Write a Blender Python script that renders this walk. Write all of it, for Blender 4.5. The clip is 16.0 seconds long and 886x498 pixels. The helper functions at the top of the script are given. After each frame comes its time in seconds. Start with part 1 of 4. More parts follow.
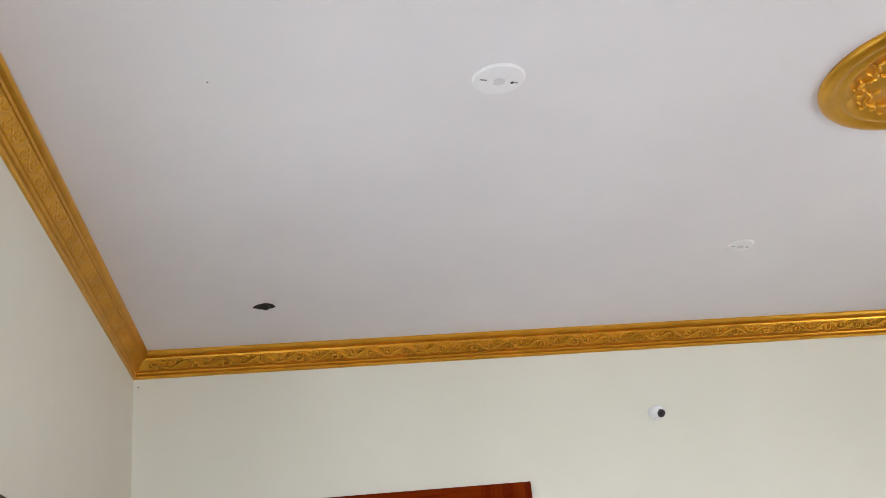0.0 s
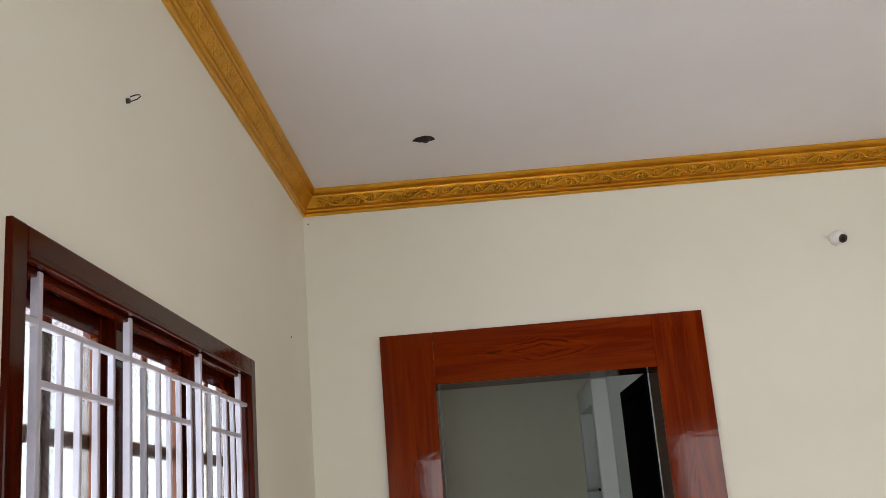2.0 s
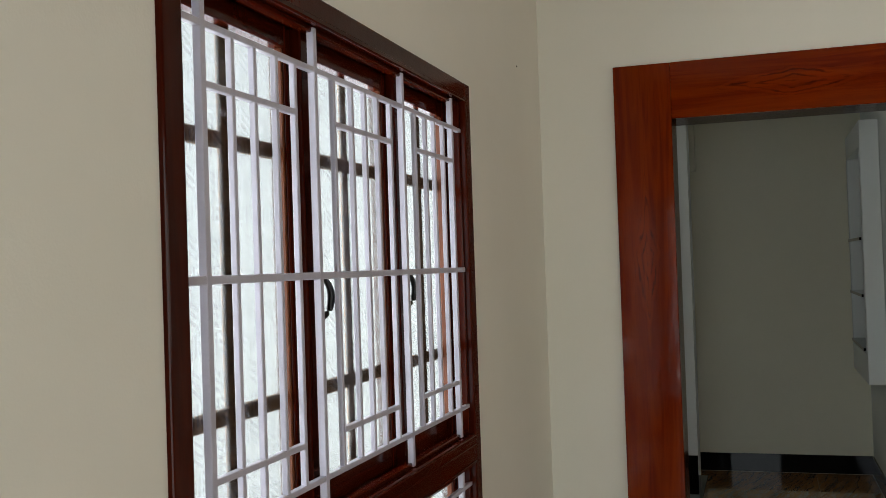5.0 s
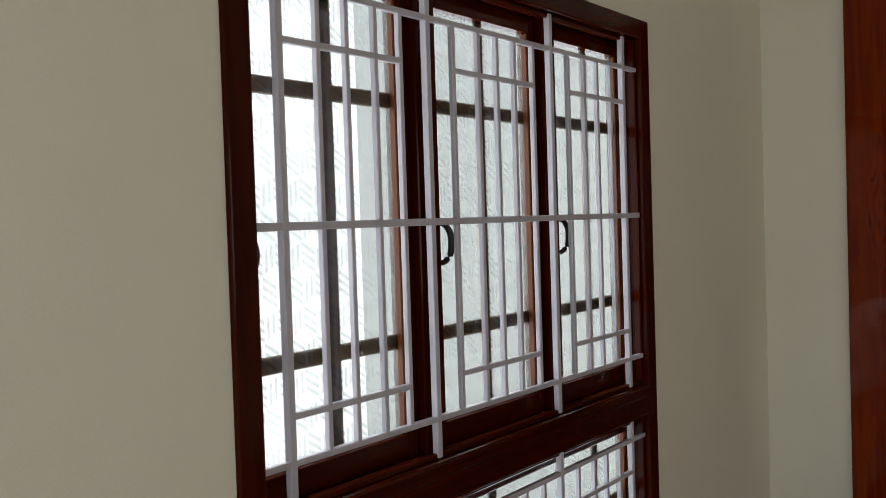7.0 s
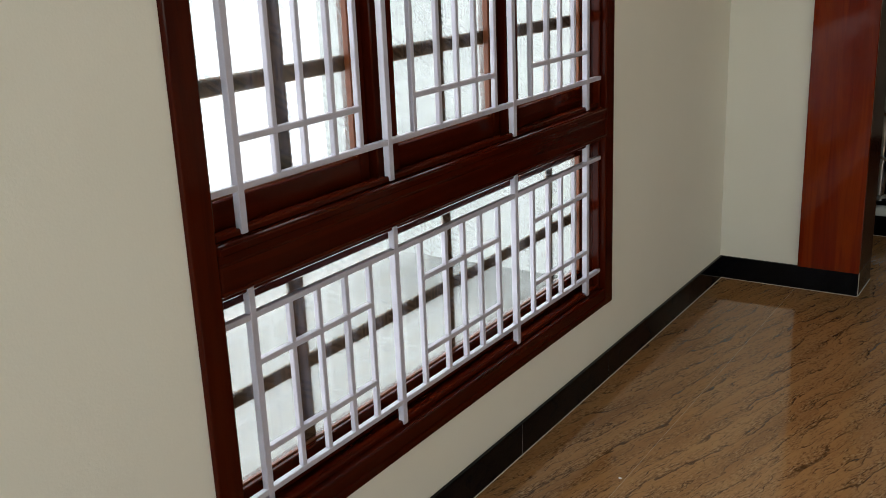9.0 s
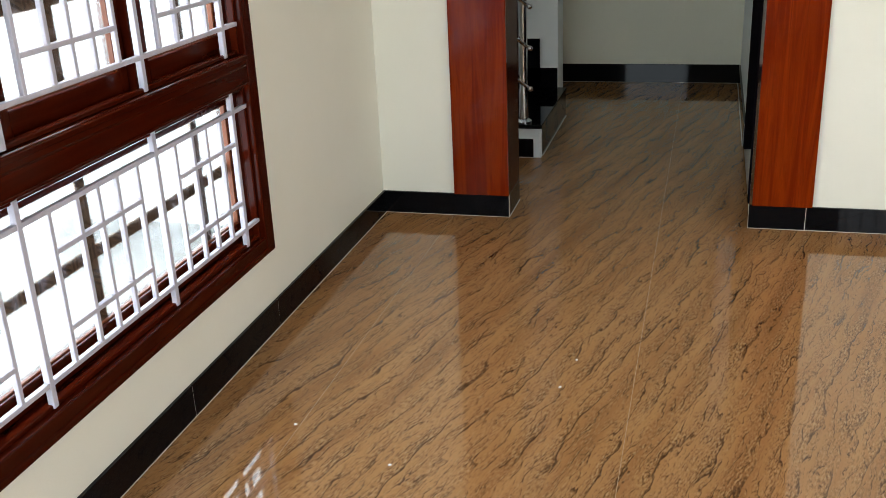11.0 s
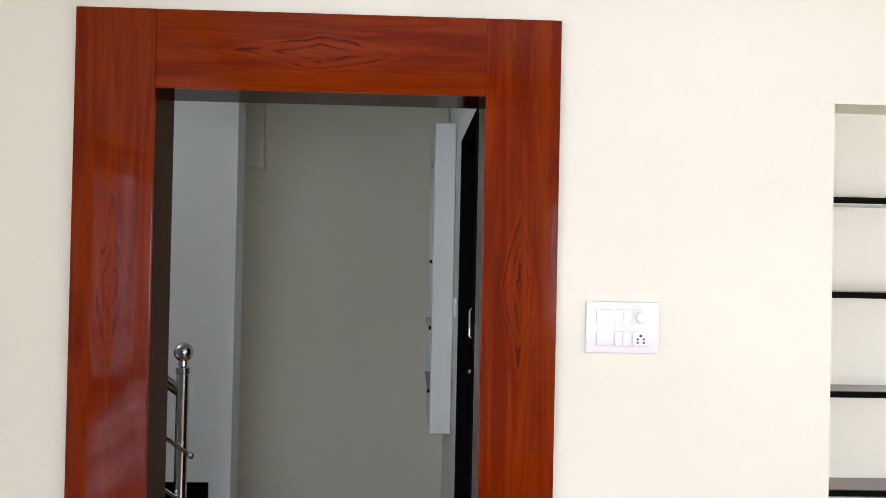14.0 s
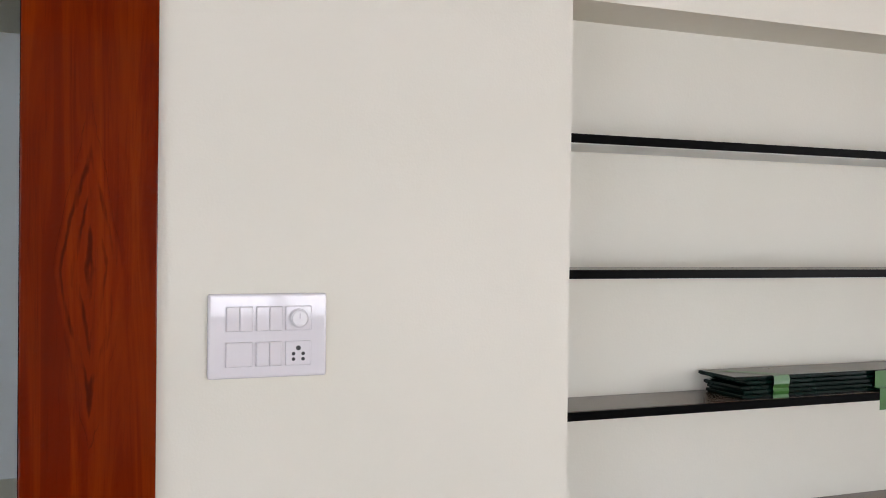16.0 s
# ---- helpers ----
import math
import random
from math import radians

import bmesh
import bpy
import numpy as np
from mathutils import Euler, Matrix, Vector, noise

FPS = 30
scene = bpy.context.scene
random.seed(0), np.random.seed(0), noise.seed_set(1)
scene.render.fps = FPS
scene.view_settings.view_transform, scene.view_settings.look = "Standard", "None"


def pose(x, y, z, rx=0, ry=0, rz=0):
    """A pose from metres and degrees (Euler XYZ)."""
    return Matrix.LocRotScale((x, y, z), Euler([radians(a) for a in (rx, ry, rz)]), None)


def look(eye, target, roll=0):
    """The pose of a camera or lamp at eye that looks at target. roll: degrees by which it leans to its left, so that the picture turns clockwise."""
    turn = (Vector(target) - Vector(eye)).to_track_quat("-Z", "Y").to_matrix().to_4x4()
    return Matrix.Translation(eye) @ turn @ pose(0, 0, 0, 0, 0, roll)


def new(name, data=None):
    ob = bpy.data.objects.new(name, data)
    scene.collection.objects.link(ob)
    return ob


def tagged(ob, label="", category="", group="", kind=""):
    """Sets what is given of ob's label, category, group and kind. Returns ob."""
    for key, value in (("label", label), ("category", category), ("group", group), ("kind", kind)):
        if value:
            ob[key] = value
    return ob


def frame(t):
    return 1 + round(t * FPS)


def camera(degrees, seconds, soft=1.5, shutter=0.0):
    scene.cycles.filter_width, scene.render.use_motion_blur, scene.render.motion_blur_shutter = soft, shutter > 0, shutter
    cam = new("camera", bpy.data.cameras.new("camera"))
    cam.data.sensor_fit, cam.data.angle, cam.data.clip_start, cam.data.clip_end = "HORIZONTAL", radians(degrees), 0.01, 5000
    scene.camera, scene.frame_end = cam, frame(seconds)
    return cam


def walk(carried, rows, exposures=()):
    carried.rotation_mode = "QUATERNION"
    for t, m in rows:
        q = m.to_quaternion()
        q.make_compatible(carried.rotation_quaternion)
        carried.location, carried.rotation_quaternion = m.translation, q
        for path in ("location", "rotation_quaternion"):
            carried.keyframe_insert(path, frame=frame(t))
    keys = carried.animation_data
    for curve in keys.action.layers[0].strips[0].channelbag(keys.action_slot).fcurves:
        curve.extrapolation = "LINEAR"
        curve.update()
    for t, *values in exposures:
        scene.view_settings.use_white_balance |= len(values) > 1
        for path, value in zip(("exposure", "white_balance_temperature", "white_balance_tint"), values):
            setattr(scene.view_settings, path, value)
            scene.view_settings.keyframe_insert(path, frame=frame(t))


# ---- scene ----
cam = camera(48.0, 16.0, soft=0.8)
PATH = [
    (0, (0.751, -4.694, 1.607), (1.056, -2.87, 2.367), -6.1),
    (0.5, (0.778, -4.67, 1.611), (0.956, -2.814, 2.334), -5.7),
    (1, (0.783, -4.64, 1.594), (0.897, -2.748, 2.233), -5.2),
    (1.5, (0.788, -4.622, 1.584), (0.839, -2.702, 2.141), -5.0),
    (2, (0.773, -4.598, 1.568), (0.727, -2.661, 2.064), -4.6),
    (2.5, (0.763, -4.592, 1.547), (0.63, -2.638, 1.95), -3.8),
    (3, (0.754, -4.576, 1.529), (0.57, -2.606, 1.822), -3.2),
    (3.5, (0.743, -4.564, 1.504), (0.511, -2.585, 1.677), -2.8),
    (4, (0.74, -4.551, 1.481), (0.445, -2.574, 1.56), -2.5),
    (6.5, (1.295, -4.203, 1.513), (0.202, -2.528, 1.517), -1.6),
    (7, (1.303, -4.209, 1.485), (0.152, -2.574, 1.428), -1.8),
    (7.5, (1.302, -4.199, 1.476), (0.139, -2.586, 1.26), -1.7),
    (8, (1.29, -4.187, 1.459), (0.128, -2.596, 1.116), -1.8),
    (10.5, (1.366, -4.091, 1.443), (0.684, -2.381, 0.662), -2.4),
    (11, (1.397, -4.081, 1.462), (0.899, -2.283, 0.742), -2.6),
    (11.5, (1.424, -4.103, 1.513), (1.028, -2.186, 1.101), -2.5),
    (12, (1.436, -4.1, 1.555), (1.051, -2.147, 1.36), -2.2),
    (12.5, (1.43, -4.061, 1.573), (1.057, -2.098, 1.484), -1.4),
    (13, (1.372, -3.809, 1.576), (1.067, -1.833, 1.551), 0.5),
    (13.5, (1.331, -3.487, 1.592), (1.168, -1.494, 1.585), 1.1),
    (14, (1.361, -3.1, 1.593), (1.435, -1.101, 1.614), 1.2),
    (14.5, (1.38, -2.769, 1.592), (1.721, -0.798, 1.609), 1.1),
    (15, (1.392, -2.474, 1.61), (1.937, -0.55, 1.63), -0.1),
    (15.5, (1.49, -2.173, 1.587), (2.148, -0.284, 1.604), -0.4),
    (16, (1.613, -1.908, 1.586), (2.382, -0.062, 1.562), 0.7),
]
EXPOSURES = [
    (0.0, 0.97, 6200, 11), (1.0, 0.82, 6500, 11), (1.5, 0.74, 6700, 12), (2.5, 0.70, 6700, 11), (4.0, 0.64, 6700, 10), (6.3, -0.18, 7000, 7), (7.2, -0.15, 7000, 7), (8.2, 0.0, 7000, 7),
    (10.3, 1.15, 6500, 7), (11.0, 1.35, 6500, 7), (12.0, 0.92, 6600, 9), (13.0, 0.90, 6600, 10), (13.5, 1.13, 6450, 12), (14.0, 1.58, 6250, 15), (15.0, 1.22, 6200, 17), (15.5, 1.14, 6230, 17), (16.0, 0.97, 6230, 17),
]
walk(cam, [(t, look(eye, target, roll)) for t, eye, target, roll in PATH],
     EXPOSURES)

# ---- world and large lights ----
world = bpy.data.worlds.new("sky")
scene.world = world
world.use_nodes = True
wnt = world.node_tree
sky = wnt.nodes.new("ShaderNodeTexSky")
sky.sky_type = "NISHITA"
sky.sun_disc = False
sky.sun_elevation, sky.sun_rotation = radians(53), radians(0)
wnt.links.new(sky.outputs["Color"], wnt.nodes["Background"].inputs["Color"])
wnt.nodes["Background"].inputs["Strength"].default_value = 0.12


def sun_lamp():
    d = bpy.data.lights.new("sun", "SUN")
    d.energy, d.angle, d.color = 3.0, radians(0.5), (1.0, 0.96, 0.9)
    ob = new("sun", d)
    ob.matrix_world = look((-0.5, 9.0, 12.0), (0.0, 0.0, 0.0))


sun_lamp()


def daylight(name, eye, target, width, height, watts, color):
    d = bpy.data.lights.new(name, "AREA")
    d.shape, d.size, d.size_y, d.energy, d.color = "RECTANGLE", width, height, watts, color
    ob = new(name, d)
    ob.matrix_world = look(eye, target)
    return ob


# sky light standing in the openings of the side window, the entrance and the rear window
daylight("window_daylight", (-0.20, -1.72, 1.2), (1.0, -1.72, 1.2), 2.9, 2.15, 104.0, (0.93, 0.97, 1.0))
daylight("entrance_daylight", (0.64, -5.62, 1.1), (0.64, 0.0, 1.1), 1.0, 2.0, 30.0, (0.86, 0.94, 1.0))
daylight("rear_window_daylight", (3.6, -5.62, 1.52), (3.6, 0.0, 1.45), 2.2, 1.25, 34.0, (0.97, 0.98, 1.0))
# fill light from the right, through a window added out of view
daylight("east_fill_light", (5.74, -2.7, 1.5), (0.0, -2.7, 1.4), 2.4, 1.25, 30.0, (1.0, 0.98, 0.95))
# fill lamp added inside the closed stairwell to brighten the hall's end wall
daylight("stairwell_fill", (-1.3, 0.75, 3.3), (0.9, 2.88, 0.8), 0.8, 0.8, 3.2, (1.0, 0.95, 0.84))


# ---- materials ----
def node_mat(name):
    m = bpy.data.materials.new(name)
    m.use_nodes = True
    nt = m.node_tree
    return m, nt, nt.nodes["Principled BSDF"]


def link(nt, a, b):
    nt.links.new(a, b)


def ramp(nt, fac, stops):
    r = nt.nodes.new("ShaderNodeValToRGB")
    els = r.color_ramp.elements
    els[0].position, els[0].color = stops[0][0], (*stops[0][1], 1)
    els[1].position, els[1].color = stops[-1][0], (*stops[-1][1], 1)
    for p, c in stops[1:-1]:
        e = els.new(p)
        e.color = (*c, 1)
    link(nt, fac, r.inputs[0])
    return r.outputs[0]


def coords(nt, kind="Object", scale=(1, 1, 1), turn=0.0, offset=None):
    if kind == "World":
        src = nt.nodes.new("ShaderNodeNewGeometry").outputs["Position"]
    else:
        src = nt.nodes.new("ShaderNodeTexCoord").outputs[kind]
    if offset is not None:
        add = nt.nodes.new("ShaderNodeVectorMath")
        add.operation = "ADD"
        link(nt, src, add.inputs[0])
        link(nt, offset, add.inputs[1])
        src = add.outputs[0]
    mp = nt.nodes.new("ShaderNodeMapping")
    mp.vector_type = "TEXTURE" if turn else "POINT"
    if turn:
        mp.inputs["Rotation"].default_value = (0, 0, turn)
        mp.inputs["Scale"].default_value = tuple(1.0 / s for s in scale)
    else:
        mp.inputs["Scale"].default_value = scale
    link(nt, src, mp.inputs["Vector"])
    return mp.outputs[0]


def noise_tex(nt, vec, scale, detail=4.0, rough=0.55, distort=0.0):
    n = nt.nodes.new("ShaderNodeTexNoise")
    n.inputs["Scale"].default_value, n.inputs["Detail"].default_value = scale, detail
    n.inputs["Roughness"].default_value, n.inputs["Distortion"].default_value = rough, distort
    link(nt, vec, n.inputs["Vector"])
    return n.outputs["Fac"]


def mixed(nt, fac, a, b, mode="MIX"):
    mx = nt.nodes.new("ShaderNodeMix")
    mx.data_type, mx.blend_type = "RGBA", mode
    for sock, val in ((mx.inputs[0], fac), (mx.inputs[6], a), (mx.inputs[7], b)):
        if isinstance(val, (int, float)):
            sock.default_value = val
        elif isinstance(val, tuple):
            sock.default_value = (*val, 1)
        else:
            link(nt, val, sock)
    return mx.outputs[2]


def calc(nt, op, a, b=0.0):
    m = nt.nodes.new("ShaderNodeMath")
    m.operation = op
    for sock, val in ((m.inputs[0], a), (m.inputs[1], b)):
        if isinstance(val, (int, float)):
            sock.default_value = val
        else:
            link(nt, val, sock)
    return m.outputs[0]


def bump(nt, bs, height, strength, distance=0.002):
    b = nt.nodes.new("ShaderNodeBump")
    b.inputs["Strength"].default_value, b.inputs["Distance"].default_value = strength, distance
    link(nt, height, b.inputs["Height"])
    link(nt, b.outputs[0], bs.inputs["Normal"])


def paint(name, low, high, rough=0.6, bumpy=0.25, size=1.2):
    m, nt, bs = node_mat(name)
    w = coords(nt, "World")
    big = noise_tex(nt, w, size, 3.0)
    fine = noise_tex(nt, w, 180.0, 3.0)
    roll = noise_tex(nt, w, 22.0, 4.0)
    c = ramp(nt, big, [(0.3, low), (0.7, high)])
    c = mixed(nt, calc(nt, "MULTIPLY", roll, 0.06), c, tuple(v * 0.8 for v in low))
    link(nt, c, bs.inputs["Base Color"])
    bs.inputs["Roughness"].default_value = rough
    bump(nt, bs, calc(nt, "ADD", fine, calc(nt, "MULTIPLY", roll, 2.0)), bumpy, 0.0012)
    return m


def plain(name, color, rough=0.5, metal=0.0, grain=0.1, size=60.0, coat=0.0, spec=0.5):
    m, nt, bs = node_mat(name)
    n = noise_tex(nt, coords(nt, "Object"), size, 4.0)
    c = ramp(nt, n, [(0.25, tuple(v * (1 - grain) for v in color)), (0.75, tuple(min(1, v * (1 + grain)) for v in color))])
    link(nt, c, bs.inputs["Base Color"])
    link(nt, calc(nt, "ADD", calc(nt, "MULTIPLY", n, 0.12), rough - 0.06), bs.inputs["Roughness"])
    bs.inputs["Metallic"].default_value = metal
    bs.inputs["Coat Weight"].default_value = coat
    bs.inputs["Specular IOR Level"].default_value = spec
    return m


def veneer(name, low, mid, dark, rough, coat, figure):
    """Polished wood, the grain along local z, with a cathedral figure round the local origin."""
    m, nt, bs = node_mat(name)
    rnd = nt.nodes.new("ShaderNodeObjectInfo").outputs["Random"]
    cmb = nt.nodes.new("ShaderNodeCombineXYZ")
    link(nt, calc(nt, "MULTIPLY", rnd, 7.0), cmb.inputs[1])
    v = coords(nt, "Object", (14, 14, 0.8), offset=cmb.outputs[0])
    long_grain = noise_tex(nt, v, 1.6, 6.0, 0.6, 0.8)
    pores = noise_tex(nt, coords(nt, "Object", (160, 160, 5), offset=cmb.outputs[0]), 1.0, 3.0)
    cloud = noise_tex(nt, coords(nt, "Object", (3, 3, 1.4), offset=cmb.outputs[0]), 1.5, 3.0)
    c = ramp(nt, long_grain, [(0.26, tuple(0.80 * x for x in low)), (0.44, low), (0.60, mid), (0.76, tuple(0.9 * x for x in low))])
    c = mixed(nt, calc(nt, "MULTIPLY", cloud, 0.6), c, tuple(0.55 * x for x in low))
    if figure:
        sep = nt.nodes.new("ShaderNodeSeparateXYZ")
        link(nt, coords(nt, "Object"), sep.inputs[0])
        wob = noise_tex(nt, coords(nt, "Object", (11, 11, 3.2), offset=cmb.outputs[0]), 1.0, 4.0, 0.55)
        ax = calc(nt, "DIVIDE", calc(nt, "ABSOLUTE", sep.outputs[0]), 0.060)
        az = calc(nt, "DIVIDE", calc(nt, "ABSOLUTE", sep.outputs[2]), 0.33)
        d = calc(nt, "ADD", calc(nt, "ADD", ax, az), calc(nt, "MULTIPLY", calc(nt, "SUBTRACT", wob, 0.5), 1.4))
        inside = ramp(nt, d, [(0.90, (1, 1, 1)), (1.05, (0, 0, 0))])
        c = mixed(nt, calc(nt, "MULTIPLY", inside, 0.22), c, tuple(1.15 * x for x in mid))
        ring = calc(nt, "COSINE", calc(nt, "MULTIPLY", d, 17.0))
        ring = ramp(nt, ring, [(0.1, (0, 0, 0)), (0.98, (1, 1, 1))])
        ring = calc(nt, "MULTIPLY", ring, calc(nt, "LESS_THAN", d, 1.06))
        brk = ramp(nt, noise_tex(nt, coords(nt, "Object", (60, 60, 7), offset=cmb.outputs[0]), 1.0, 3.0), [(0.38, (0.05, 0.05, 0.05)), (0.58, (1, 1, 1))])
        c = mixed(nt, calc(nt, "MULTIPLY", calc(nt, "MULTIPLY", ring, brk), 0.74), c, dark)
    c = mixed(nt, calc(nt, "MULTIPLY", calc(nt, "GREATER_THAN", pores, 0.62), 0.12), c, dark)
    link(nt, c, bs.inputs["Base Color"])
    link(nt, calc(nt, "ADD", calc(nt, "MULTIPLY", cloud, 0.06), rough - 0.03), bs.inputs["Roughness"])
    bs.inputs["Specular IOR Level"].default_value = coat
    ripple = noise_tex(nt, coords(nt, "Object", (9, 9, 14)), 1.0, 3.0)
    bump(nt, bs, calc(nt, "ADD", ripple, calc(nt, "MULTIPLY", pores, 0.10)), 0.16, 0.004)
    return m


def floor_granite():
    m, nt, bs = node_mat("brown_streaked_granite")
    turn = math.atan2(1.0, 0.28)

    def along(u, v):
        return coords(nt, "World", (u, v, 1), turn)

    band = noise_tex(nt, along(0.9, 8.0), 1.0, 4.0, 0.5, 0.2)
    tone = noise_tex(nt, coords(nt, "World"), 1.4, 3.0)
    c = ramp(nt, band, [(0.30, (0.235, 0.108, 0.038)), (0.48, (0.345, 0.176, 0.068)), (0.62, (0.385, 0.205, 0.085)), (0.76, (0.285, 0.134, 0.048))])
    c = mixed(nt, calc(nt, "MULTIPLY", tone, 0.35), c, (0.265, 0.122, 0.042))
    # streaks: granular on one side, smooth on the other, a dark broken vein at the border
    jag = noise_tex(nt, along(9.0, 42.0), 1.0, 2.5, 0.5)
    grit = noise_tex(nt, along(60.0, 190.0), 1.0, 3.0, 0.6)
    across = nt.nodes.new("ShaderNodeSeparateXYZ")
    link(nt, along(1.0, 1.0), across.inputs[0])
    pale = ramp(nt, grit, [(0.54, (0, 0, 0)), (0.62, (1, 1, 1))])
    deep = ramp(nt, grit, [(0.40, (1, 1, 1)), (0.48, (0, 0, 0))])
    for count, u, warp, edge, vein, body, lo in ((13.0, 2.0, 2.4, 0.60, 0.92, 0.90, 0.45), (31.0, 4.5, 3.2, 1.0, 0.92, 0.62, 0.46), (57.0, 10.0, 3.4, 1.1, 0.88, 0.42, 0.48)):
        phase = calc(nt, "ADD", calc(nt, "MULTIPLY", across.outputs[1], count), calc(nt, "MULTIPLY", noise_tex(nt, along(u, count * 0.28), 1.0, 3.0, 0.5), warp))
        fr = calc(nt, "FRACT", calc(nt, "ADD", phase, calc(nt, "MULTIPLY", jag, edge)))
        where = ramp(nt, noise_tex(nt, along(u * 1.9, count * 0.75), 1.0, 4.0, 0.6), [(lo, (0, 0, 0)), (lo + 0.11, (1, 1, 1))])
        grain = ramp(nt, fr, [(0.0, (1, 1, 1)), (0.30, (0.75, 0.75, 0.75)), (0.62, (0, 0, 0)), (0.97, (0, 0, 0)), (1.0, (0.6, 0.6, 0.6))])
        grain = calc(nt, "MULTIPLY", grain, calc(nt, "ADD", calc(nt, "MULTIPLY", where, 0.62), 0.38))
        c = mixed(nt, calc(nt, "MULTIPLY", grain, body * 0.40), c, (0.215, 0.110, 0.044))
        c = mixed(nt, calc(nt, "MULTIPLY", calc(nt, "MULTIPLY", pale, grain), body * 0.8), c, (0.43, 0.285, 0.15))
        c = mixed(nt, calc(nt, "MULTIPLY", calc(nt, "MULTIPLY", deep, grain), body), c, (0.080, 0.038, 0.015))
        thin = ramp(nt, fr, [(0.0, (0.7, 0.7, 0.7)), (0.03, (1, 1, 1)), (0.06, (0.75, 0.75, 0.75)), (0.12, (0, 0, 0))])
        c = mixed(nt, calc(nt, "MULTIPLY", calc(nt, "MULTIPLY", thin, where), vein), c, (0.046, 0.021, 0.009))
    link(nt, c, bs.inputs["Base Color"])
    smear = noise_tex(nt, coords(nt, "World"), 3.0, 4.0)
    link(nt, calc(nt, "ADD", calc(nt, "MULTIPLY", smear, 0.03), 0.02), bs.inputs["Roughness"])
    bs.inputs["Specular IOR Level"].default_value = 0.45
    bump(nt, bs, noise_tex(nt, coords(nt, "World"), 2.2, 2.0), 0.05, 0.004)
    return m


def black_granite():
    m, nt, bs = node_mat("black_polished_granite")
    w = coords(nt, "World")
    sp = noise_tex(nt, w, 420.0, 2.0)
    c = ramp(nt, sp, [(0.55, (0.0028, 0.0028, 0.0034)), (0.75, (0.012, 0.013, 0.016))])
    link(nt, c, bs.inputs["Base Color"])
    link(nt, calc(nt, "ADD", calc(nt, "MULTIPLY", noise_tex(nt, w, 6.0), 0.04), 0.012), bs.inputs["Roughness"])
    bs.inputs["Specular IOR Level"].default_value = 0.11
    return m


def gold_paint():
    m, nt, bs = node_mat("gold_enamel")
    w = coords(nt, "World")
    n = noise_tex(nt, w, 9.0, 4.0)
    c = ramp(nt, n, [(0.3, (0.62, 0.320, 0.024)), (0.7, (0.78, 0.42, 0.042))])
    link(nt, c, bs.inputs["Base Color"])
    bs.inputs["Metallic"].default_value = 0.75
    bs.inputs["Roughness"].default_value = 0.30
    bump(nt, bs, noise_tex(nt, w, 70.0, 4.0), 0.25, 0.002)
    return m


